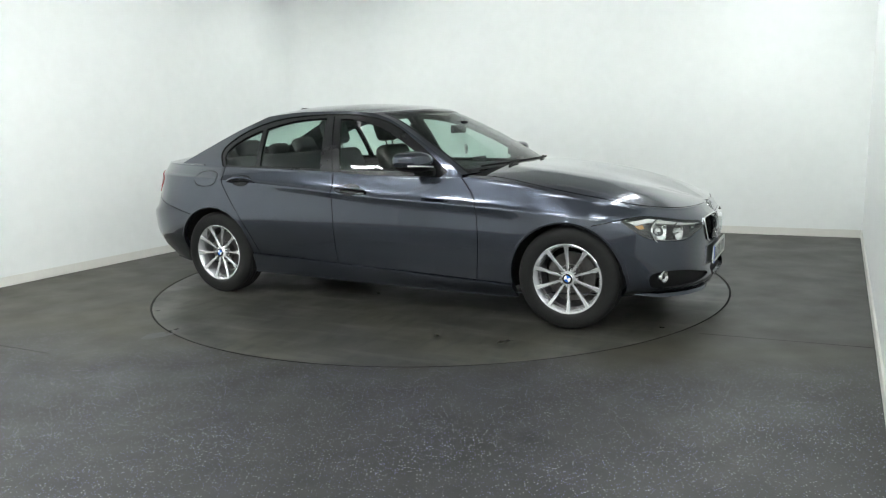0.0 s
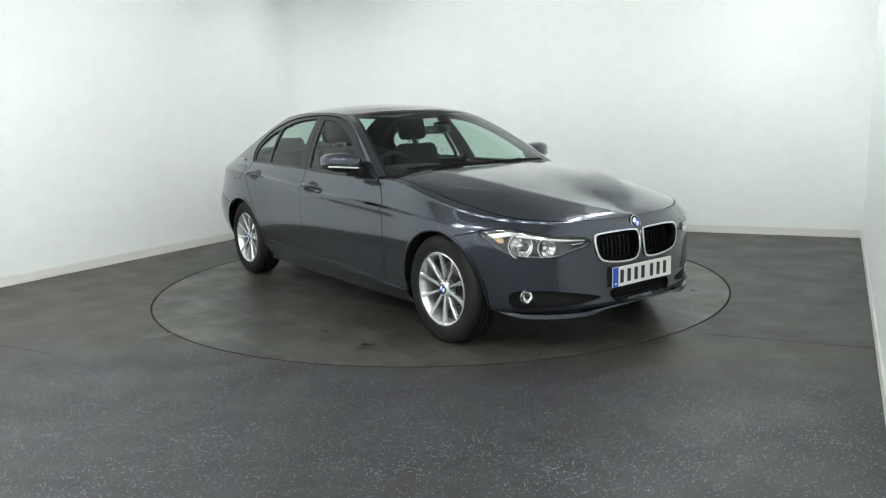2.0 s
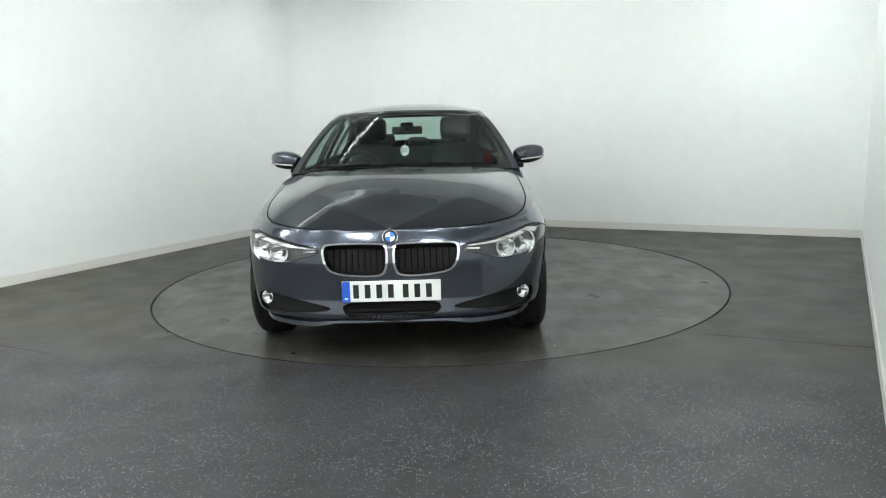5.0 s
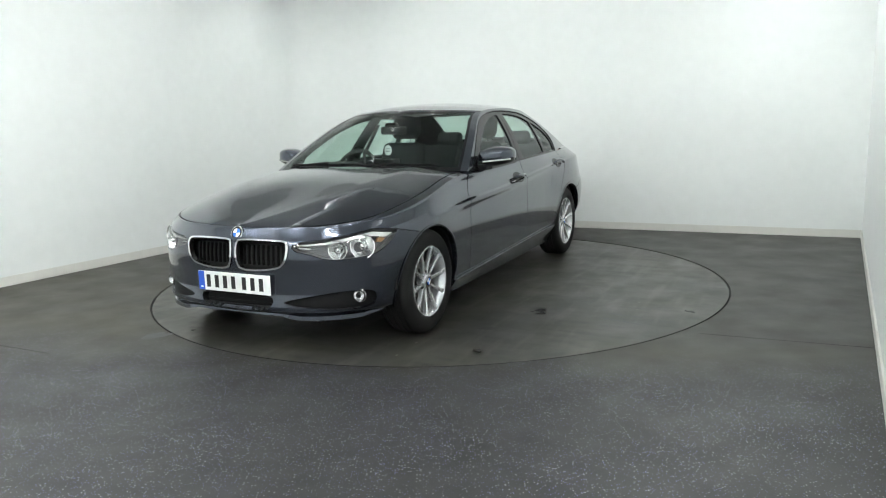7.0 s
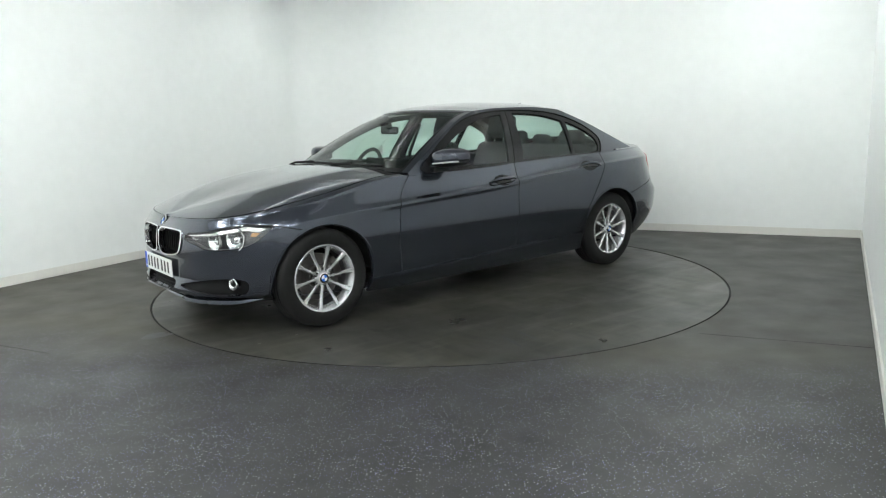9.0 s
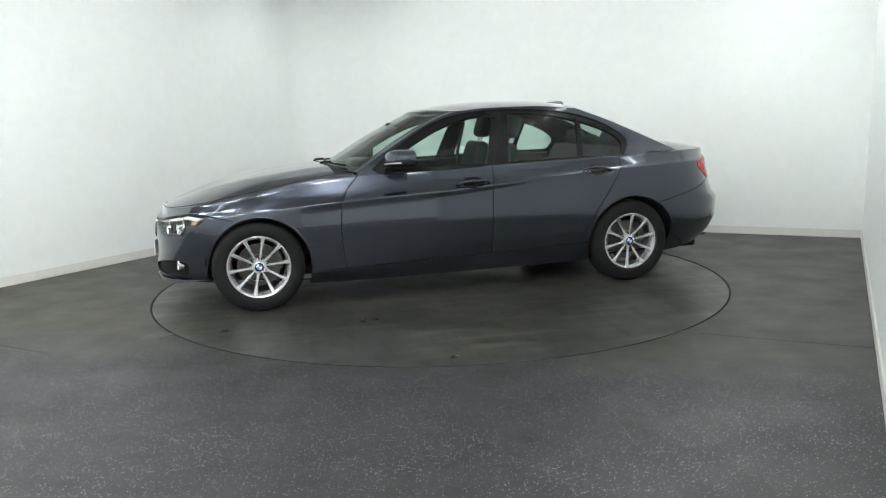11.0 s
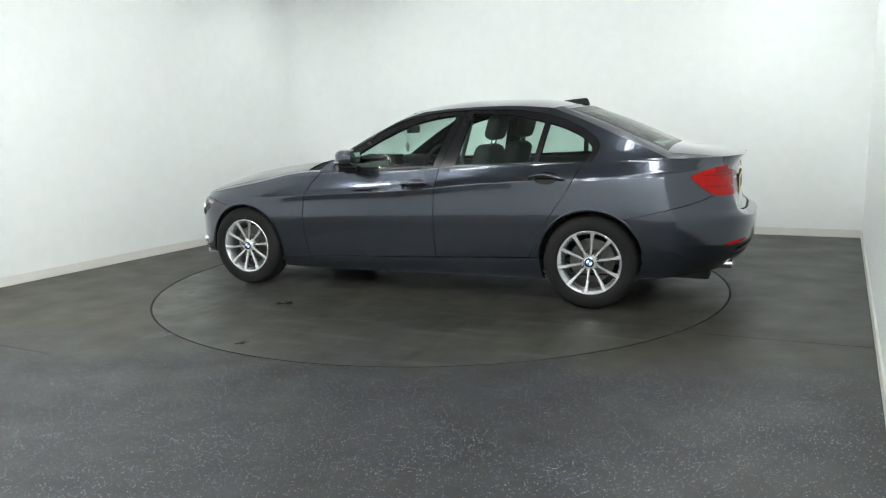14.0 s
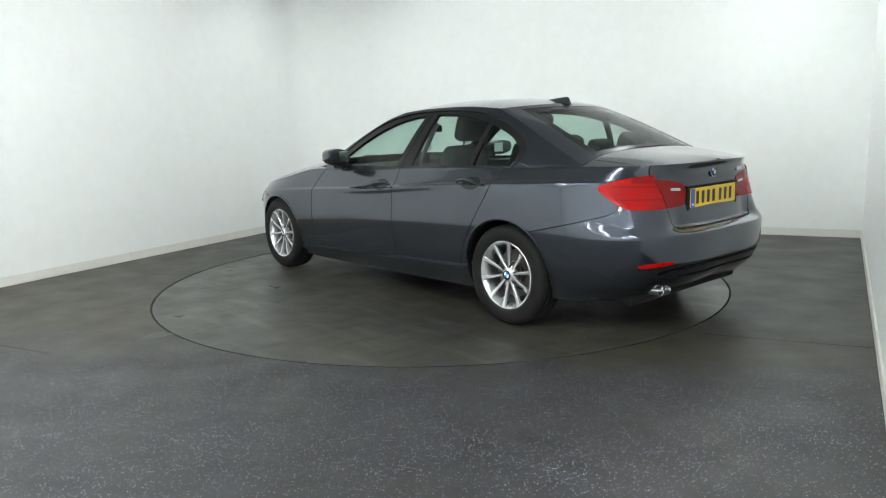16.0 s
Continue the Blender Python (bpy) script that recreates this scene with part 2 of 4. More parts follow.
def ceiling_light(m):
    """A square lit panel in a thin frame, under the ceiling."""
    lamp = new("ceiling_light")
    lamp.matrix_basis = m
    frame_bm = bmesh.new()
    for lo, hi in (((-.13, -.27, -.03), (.13, -.25, 0)), ((-.13, .25, -.03), (.13, .27, 0)), ((-.13, -.25, -.03), (-.11, .25, 0)), ((.11, -.25, -.03), (.13, .25, 0))):
        box(lo, hi, bm=frame_bm)
    part("frame", frame_bm, LAMP_FRAME, lamp)
    part("diffuser", box((-.11, -.25, -.022), (.11, .25, -.004)), LAMP, lamp)
    return tagged(lamp, "lit white rectangular ceiling light panel", "ceiling light", "ceiling lights")


U, V = Vector((.482, .876)), Vector((.876, -.482))
first = None
# columns 3.6 and 5.0 are added out of view to brighten the car's flank
for a, across in ((-6.6, (-2.1, -.7, .7, 2.1, 3.6, 5.0)), (-5.0, (-2.1, -.7, .7, 2.1, 3.6, 5.0)), (-3.4, (-2.1, -.7, .7, 2.1, 3.6, 5.0))):
    for b in across:
        p = U * a + V * b
        m = pose(p.x, p.y, ROOM_H - .001, 0, 0, 61.2)
        if first is None:
            first = ceiling_light(m)
        else:
            copy_thing(first, m)


def added_wall_lamp(m):
    """A white hooded bar lamp, added unseen under the ceiling to brighten the wall."""
    lamp = new("added_wall_lamp")
    lamp.matrix_basis = m
    hood = box((-.62, -.02, -.11), (.62, 0, .11), .004, 1)
    for lo, hi in (((-.62, 0, .09), (.62, .10, .11)), ((-.62, 0, -.11), (.62, .10, -.09)), ((-.62, 0, -.09), (-.60, .10, .09)), ((.60, 0, -.09), (.62, .10, .09))):
        box(lo, hi, bm=hood)
    part("hood", hood, LAMP_FRAME, lamp, "white lamp hood")
    for x in (-.5, .5):
        part("hanger", tube([(x, 0, .05), (x, -.06, .13)], .008, 8), LAMP_FRAME, lamp)
    part("diffuser", box((-.59, .005, -.085), (.59, .03, .085)), WASH, lamp)
    return tagged(lamp, "added unseen white hooded bar lamp that brightens the wall", "wall washer", "wall washers")


# added rows of unseen bar lamps that even out the walls' brightness
first = None
for a, b, spots, off in ((LEFT_BACK, RIGHT_BACK, (1.45, 2.75, 4.05, 5.35), 2.0), (LEFT_BACK, LEFT_END, (2.6, 3.9, 5.2, 6.5), 2.0), (RIGHT_BACK, RIGHT_END, (1.6, 2.9, 4.2), 1.4)):
    d = (b - a).normalized()
    inward = Vector((-d.y, d.x))
    if inward.dot(-a) < 0:
        inward = -inward
    for k in spots:
        q = a + d * k + inward * off
        m = Matrix.Translation((q.x, q.y, ROOM_H - .155)) @ pose(0, 0, 0, 0, 0, math.degrees(math.atan2(-inward.y, -inward.x)) - 90) @ pose(0, 0, 0, -46)
        if first is None:
            first = added_wall_lamp(m)
        else:
            copy_thing(first, m)


# ---- turntable ----
table = new("turntable")
tagged(table, "dark flecked vinyl turntable flush with the floor, dusty and scuffed", "turntable")
part("disc", lathe([(0, 0), (RADIUS - .010, 0), (RADIUS - .008, -.002), (RADIUS - .008, -.024), (0, -.024)], 180, "z"), TURN, table, smooth=30)
part("edge_strip", lathe([(RADIUS - .0085, .0004), (RADIUS - .0055, .0004), (RADIUS - .0055, -.024), (RADIUS - .0085, -.024)], 180, "z"), SEAM, table, "thin black edge strip")


def blot(x, y, rx, ry, turn, mat, name, parent, label, z=.0012, seed=1):
    """A thin flat mark with a ragged outline."""
    rng = random.Random(seed)
    bm = bmesh.new()
    ring = []
    for i in range(26):
        a = 2 * math.pi * i / 26
        k = 1 + rng.uniform(-.28, .22)
        p = Matrix.Rotation(radians(turn), 2) @ Vector((rx * k * math.cos(a), ry * k * math.sin(a)))
        ring.append(bm.verts.new((x + p.x, y + p.y, z)))
    bm.faces.new(ring)
    return part(name, bm, mat, parent, label)


# ---- the car's surfaces: x forward, y to its left, z up, origin on the ground between the axles ----
def pchip(xs, ys):
    """A smooth curve through points, with no overshoot."""
    xs, ys = np.array(xs, float), np.array(ys, float)
    if xs[0] > xs[-1]:
        xs, ys = xs[::-1], ys[::-1]
    h, d = np.diff(xs), np.diff(ys) / np.diff(xs)
    m = np.empty(len(xs))
    m[0], m[-1] = d[0], d[-1]
    for i in range(1, len(xs) - 1):
        a, b = d[i - 1], d[i]
        m[i] = 0 if a * b <= 0 else (h[i - 1] + h[i]) * 3 / ((h[i - 1] + 2 * h[i]) / b + (2 * h[i - 1] + h[i]) / a)

    def f(x):
        x = min(max(x, xs[0]), xs[-1])
        i = min(max(int(np.searchsorted(xs, x)) - 1, 0), len(h) - 1)
        t = (x - xs[i]) / h[i]
        return ((2 * t**3 - 3 * t * t + 1) * ys[i] + (t**3 - 2 * t * t + t) * h[i] * m[i]
                + (3 * t * t - 2 * t**3) * ys[i + 1] + (t**3 - t * t) * h[i] * m[i + 1])
    return f


FRONT, REAR = 1.0, -1.25          # where the nose and the tail begin to round off in plan
KNOTS = (2.9, 2.35, 1.9, 1.405, 0.8, 0.0, -0.7, -1.405, -1.9, -2.25, -2.9)
LEVEL_Z = (
    (.215, .215, .215, .19, .165, .17, .18, .19, .215, .255, .30),      # lower edge
    (.27, .27, .27, .26, .262, .295, .32, .34, .34, .345, .375),         # sill
    (.36, .36, .37, .40, .40, .42, .43, .44, .45, .46, .47),
    (.47, .47, .50, .55, .57, .58, .60, .61, .60, .60, .61),
    (.54, .54, .590, .645, .698, .742, .80, .825, .74, .675, .655),     # hollow below the crease, bumper ledge at the tail
    (.62, .62, .645, .695, .742, .787, .845, .885, .905, .91, .92),    # crease
    (.65, .65, .68, .728, .768, .812, .869, .910, .933, .945, .955),
    (.715, .72, .745, .815, .915, .935, .96, .98, .995, 1.0, 1.008),   # shoulder
)
LEVEL_W = (
    (.78, .80, .80, .80, .79, .79, .79, .80, .79, .78, .78),
    (.86, .87, .87, .865, .847, .847, .847, .862, .85, .84, .84),
    (.875, .885, .89, .893, .874, .874, .876, .898, .89, .88, .88),
    (.87, .885, .895, .904, .888, .890, .892, .910, .905, .89, .89),
    (.87, .88, .893, .899, .882, .884, .885, .897, .89, .87, .87),
    (.865, .875, .885, .894, .885, .889, .888, .886, .870, .850, .845),
    (.855, .865, .875, .878, .864, .864, .862, .858, .835, .81, .805),
    (.82, .83, .83, .825, .805, .815, .815, .785, .745, .715, .71),
)
NOSE_X = (2.10, 2.160, 2.142, 2.140, 2.142, 2.133, 2.12, 2.075)
TAIL_X = (-2.29, -2.37, -2.412, -2.42, -2.318, -2.290, -2.300, -2.335)
ROWS_Z, ROWS_W = [pchip(KNOTS, r) for r in LEVEL_Z], [pchip(KNOTS, r) for r in LEVEL_W]


def cap(p, q, length, width):
    """Round end in plan as arc length against (along, across), both from 0 to 1."""
    a = np.linspace(0, math.pi / 2, 400)
    u, v = np.sin(a) ** (2 / p), np.cos(a) ** (2 / q)
    u[-1], v[-1] = 1, 0
    s = np.concatenate([[0], np.cumsum(np.hypot(np.diff(u) * length, np.diff(v) * width))])
    return s, u, v


NOSE, TAIL = cap(4.2, 2.75, 1.15, .88), cap(4.3, 3.0, 1.155, .86)
S_NOSE, S_TAIL = FRONT + NOSE[0][-1], REAR - TAIL[0][-1]
SHIFT = S_NOSE - 2.7264


def fw(s):
    """Spreads places round the front corner."""
    return s + SHIFT * min(1, max(0, (s - 1.75) / .6))


def fronts(pts):
    return [(fw(s), z) for s, z in pts]


def s_of_x(x):
    """Way round the body for a place on its side."""
    if x > FRONT:
        return FRONT + float(np.interp((x - FRONT) / 1.15, NOSE[1], NOSE[0]))
    if x < REAR:
        return REAR - float(np.interp((REAR - x) / 1.155, TAIL[1], TAIL[0]))
    return x


def s_of_y(y, front=True, width=.88):
    """Way round the body for a place across its nose or tail."""
    c = NOSE if front else TAIL
    d = float(np.interp(-abs(y) / width, -c[2], c[0]))
    return FRONT + d if front else REAR - d


def knot(s):
    """Place in the tables for a way round the body."""
    return s if abs(s) < 2 else math.copysign(2 + (abs(s) - 2) * .9 / ((S_NOSE if s > 0 else -S_TAIL) - 2), s)


def levels(s):
    k = knot(s)
    return [f(k) for f in ROWS_Z], [f(k) for f in ROWS_W]


def body(s, z):
    """Point of the lower body at a way s round it and a height z."""
    zs, ws = levels(s)
    w = pchip(zs, ws)(z)
    if s > FRONT:
        u, v = (float(np.interp(s - FRONT, NOSE[0], c)) for c in NOSE[1:])
        return (FRONT + (pchip(zs, NOSE_X)(z) - FRONT) * u, w * v, z)
    if s < REAR:
        u, v = (float(np.interp(REAR - s, TAIL[0], c)) for c in TAIL[1:])
        ledge = min(1, max(0, (-2.42 - s) / .22))          # the bumper's ledge fades out round the corners
        ledge *= ledge * (3 - 2 * ledge)
        xs = TAIL_X[:4] + (TAIL_X[4] - .058 * (1 - ledge), TAIL_X[5] - .012 * (1 - ledge)) + TAIL_X[6:]
        return (REAR + (pchip(zs, xs)(z) - REAR) * u, w * v, z)
    return (s, w, z)


BONNET_Z = pchip((2.09, 2.03, 1.95, 1.855, 1.617, 1.384, 1.156, .93, .6), (.720, .735, .760, .788, .862, .920, .957, .978, .99))
DECK_Z = pchip((-1.6, -1.88, -2.05, -2.15, -2.25, -2.345), (1.10, 1.082, 1.057, 1.046, 1.034, 1.010))
DECK_FROM, BONNET_TO = -1.62, .68


def bonnet(s, t):
    """Point of the bonnet, from the shoulder (t = 0) to the centre line (t = 1)."""
    z0 = levels(s)[0][-1]
    x0, y0, _ = body(s, z0)
    xc = 2.08 - (2.08 - .80) * max(0, (S_NOSE - s) / (S_NOSE - BONNET_TO)) ** .92
    f = 1 - max(0, 1 - t) ** 3.4
    zc = BONNET_Z(xc)
    fold = .0045 * math.exp(-((t - .40) / .09) ** 2) * min(1, max(0, (2.05 - xc) / .4))
    return (x0 + (xc - x0) * (1 - max(0, 1 - t) ** 2), y0 * (1 - t), z0 + (zc - z0) * f + fold)


def deck(s, t):
    """Point of the boot's top, from the shoulder (t = 0) to the centre line (t = 1)."""
    z0 = levels(s)[0][-1]
    x0, y0, _ = body(s, z0)
    xc = -2.335 + (2.335 - 1.72) * max(0, (s - S_TAIL) / (DECK_FROM - S_TAIL)) ** .9
    f = 1 - max(0, 1 - t) ** 2.8
    return (x0 + (xc - x0) * (1 - max(0, 1 - t) ** 2), y0 * (1 - t), z0 + (DECK_Z(xc) - z0) * f)


# ---- glasshouse ----
BELT_Y = pchip((.9, .6, 0, -.7, -1.2, -1.6, -2.0), (.800, .805, .815, .812, .795, .765, .715))


def side(x, z):
    """Point of the glasshouse's side."""
    d = z - .95
    lean = .40 + .10 * max(0, -x - .9)
    return (x, BELT_Y(x) - lean * d - .50 * d * d, z)


POST_X, POST_Z = pchip((0, .3, .6, .85, 1), (.69, .455, .225, .035, -.11)), pchip((0, .3, .6, .85, 1), (.935, 1.085, 1.215, 1.305, 1.347))
TAILPOST_X, TAILPOST_Z = pchip((0, .3, .65, 1), (-1.87, -1.62, -1.33, -1.08)), pchip((0, .3, .65, 1), (1.006, 1.118, 1.25, 1.347))
WIND_X, WIND_Z = pchip((0, .5, 1), (.86, .50, .12)), pchip((0, .5, 1), (.955, 1.175, 1.368))
BACK_X, BACK_Z = pchip((0, .5, 1), (-1.90, -1.56, -1.20)), pchip((0, .5, 1), (1.078, 1.235, 1.374))
RAIL_Z = pchip((.2, -.1, -.35, -.7, -1.1, -1.3), (1.342, 1.348, 1.366, 1.372, 1.346, 1.30))
CROWN_Z = pchip((.12, -.1, -.45, -.8, -1.05, -1.20), (1.368, 1.405, 1.428, 1.424, 1.401, 1.374))


def between(xc, zc, xe, ye, ze, a):
    return (xc + (xe - xc) * max(0, a) ** 2.3, ye * a, zc + (ze - zc) * max(0, a) ** 2.4)


def windscreen(a, g):
    xe, ze = POST_X(g), POST_Z(g)
    return between(WIND_X(g), WIND_Z(g), xe, side(xe, ze)[1], ze, a)


def rear_screen(a, g):
    xe, ze = TAILPOST_X(g), TAILPOST_Z(g)
    return between(BACK_X(g), BACK_Z(g), xe, side(xe, ze)[1], ze, a)


def roof(a, u):
    xe = -.11 - .97 * u
    ze, xc = RAIL_Z(xe), .12 - 1.32 * u
    return between(xc, CROWN_Z(xc), xe, side(xe, ze)[1], ze, a)


# ---- cutting panels out of a surface ----
def flat_grid(columns):
    """A flat mesh of (u, v) places; columns are lists of the same length."""
    bm = bmesh.new()
    vs = [[bm.verts.new((u, v, 0)) for u, v in col] for col in columns]
    for p, q in zip(vs, vs[1:]):
        for a, b, c, d in zip(p, p[1:], q[1:], q):
            bm.faces.new((a, b, c, d))
    return bm


def smooth_line(pts, closed=True, rounds=2):
    """Rounds the corners of a line by cutting them."""
    for _ in range(rounds):
        out = [] if closed else [pts[0]]
        n = len(pts)
        for i in range(n if closed else n - 1):
            (ax, ay), (bx, by) = pts[i], pts[(i + 1) % n]
            out += [(.75 * ax + .25 * bx, .75 * ay + .25 * by), (.25 * ax + .75 * bx, .25 * ay + .75 * by)]
        pts = out if closed else out + [pts[-1]]
    return pts


def strip(pts, width, rounds=2):
    """The outline of a thin strip along an open line."""
    pts = smooth_line(pts, False, rounds) if rounds else pts
    left, right = [], []
    for i, (x, y) in enumerate(pts):
        (ax, ay), (bx, by) = pts[max(i - 1, 0)], pts[min(i + 1, len(pts) - 1)]
        l = math.hypot(bx - ax, by - ay)
        nx, ny = -(by - ay) / l * width / 2, (bx - ax) / l * width / 2
        left.append((x + nx, y + ny)), right.append((x - nx, y - ny))
    return left + right[::-1]


def cut(bm, outline):
    """Cuts the flat mesh along a closed outline."""
    xs, ys = [p[0] for p in outline], [p[1] for p in outline]
    x0, x1, y0, y1 = min(xs) - .05, max(xs) + .05, min(ys) - .05, max(ys) + .05
    near = {f for f in bm.faces if any(x0 < v.co.x < x1 and y0 < v.co.y < y1 for v in f.verts)}
    e = 1e-4
    for i in range(len(outline)):
        (ax, ay), (bx, by) = outline[i], outline[(i + 1) % len(outline)]
        lx, hx, ly, hy = min(ax, bx) - e, max(ax, bx) + e, min(ay, by) - e, max(ay, by) + e
        hit = []
        for f in near:
            if not f.is_valid:
                continue
            fx, fy = [v.co.x for v in f.verts], [v.co.y for v in f.verts]
            if max(fx) > lx and min(fx) < hx and max(fy) > ly and min(fy) < hy:
                hit.append(f)
        if hit:
            geom = list(hit) + list({d for f in hit for d in f.edges}) + list({v for f in hit for v in f.verts})
            made = bmesh.ops.bisect_plane(bm, geom=geom, dist=2e-5, plane_co=(ax, ay, 0), plane_no=(by - ay, ax - bx, 0))
            near = {f for f in near if f.is_valid} | {g for g in made["geom"] if isinstance(g, bmesh.types.BMFace) and g.is_valid}


def inside(outline, x, y):
    odd = False
    for i in range(len(outline)):
        (ax, ay), (bx, by) = outline[i - 1], outline[i]
        if (ay > y) != (by > y) and x < (bx - ax) * (y - ay) / (by - ay) + ax:
            odd = not odd
    return odd


def split(bm, regions, rest):
    """Cuts the flat mesh along the regions' outlines and sorts its faces: the first region that holds a face takes it."""
    for name, outline in regions:
        cut(bm, outline)
    bounds = [(n, o, min(p[0] for p in o), max(p[0] for p in o), min(p[1] for p in o), max(p[1] for p in o)) for n, o in regions]
    sorted_faces = {}
    for f in bm.faces:
        c = f.calc_center_median()
        for n, o, x0, x1, y0, y1 in bounds:
            if x0 <= c.x <= x1 and y0 <= c.y <= y1 and inside(o, c.x, c.y):
                break
        else:
            n = rest
        sorted_faces.setdefault(n, []).append([(round(v.co.x, 6), round(v.co.y, 6)) for v in f.verts])
    bm.free()
    return sorted_faces


KNOWN = {}


def place(fn, u, v):
    """Point and outward normal of a surface, remembered."""
    key = (fn, u, v)
    if key not in KNOWN:
        h = 1.5e-3
        p = Vector(fn(u, v))
        a = Vector(fn(u + h, v)) - Vector(fn(u - h, v))
        b = Vector(fn(u, v + h)) - Vector(fn(u, v - h))
        n = a.cross(b)
        n = n.normalized() if n.length > 1e-12 else Vector((0, 0, 1))
        if n.dot(p - Vector((p.x * .8, 0, .5))) < 0:
            n = -n
        KNOWN[key] = (p, n)
    return KNOWN[key]


def sheet(name, faces, fn, mat, parent, sides=(1, -1), offset=0., rim=.012, label=""):
    """One panel: the faces laid on the surface, its edges turned in. sides: 1 the car's left, -1 its right."""
    verts, polys, normals, index = [], [], [], {}

    def vert(key, p):
        if key not in index:
            index[key] = len(verts)
            verts.append(p)
        return index[key]

    for sg in sides:
        flip = Vector((1, sg, 1))
        count = {}
        for f in faces:
            pn = [place(fn, *q) for q in f]
            ring = [vert((sg if p.y > 1e-4 else 0, q), (p + n * offset) * flip) for q, (p, n) in zip(f, pn)]
            order = list(zip(ring, [n * flip for p, n in pn]))
            mean = sum((n for i, n in order), Vector())
            area = Vector()
            for i in range(len(ring)):
                area += verts[ring[i - 1]].cross(verts[ring[i]])
            if area.dot(mean) < 0:
                order.reverse()
            if len(set(i for i, n in order)) < 3:
                continue
            polys.append([i for i, n in order])
            normals += [n for i, n in order]
            for q, r in zip(f, f[1:] + f[:1]):
                count.setdefault((min(q, r), max(q, r)), []).append((q, r))
        if rim:
            for pair, seen in count.items():
                if len(seen) == 1:
                    (p, n), (q, m) = place(fn, *seen[0][0]), place(fn, *seen[0][1])
                    if p.y < 2e-3 and q.y < 2e-3 or (p - q).length < 1e-6:
                        continue
                    k = [len(verts) + i for i in range(4)]
                    verts.extend([(p + n * offset) * flip, (q + m * offset) * flip, (q + m * (offset - rim)) * flip, (p + n * (offset - rim)) * flip])
                    fn_ = (verts[k[1]] - verts[k[0]]).cross(verts[k[2]] - verts[k[0]])
                    fn_ = fn_.normalized() if fn_.length > 0 else n
                    polys.append(k)
                    normals += [fn_] * 4
    me = bpy.data.meshes.new(name)
    me.from_pydata(verts, [], polys)
    me.shade_smooth()
    me.normals_split_custom_set([tuple(n) for n in normals])
    me.materials.append(mat)
    ob = new(name, me)
    ob.parent = parent
    return tagged(ob, label)


# ---- the car ----
car = new("car")
tagged(car, "dark grey metallic four-door saloon car parked on the turntable", "car")


def circle(x, z, r, n=44):
    return [(s_of_x(x + r * math.cos(a)), z + r * math.sin(a)) for a in (2 * math.pi * i / n for i in range(n))]


def scaled(outline, k, kz=None):
    cx, cz = sum(p[0] for p in outline) / len(outline), sum(p[1] for p in outline) / len(outline)
    return [(cx + (x - cx) * k, cz + (z - cz) * (kz or k)) for x, z in outline]


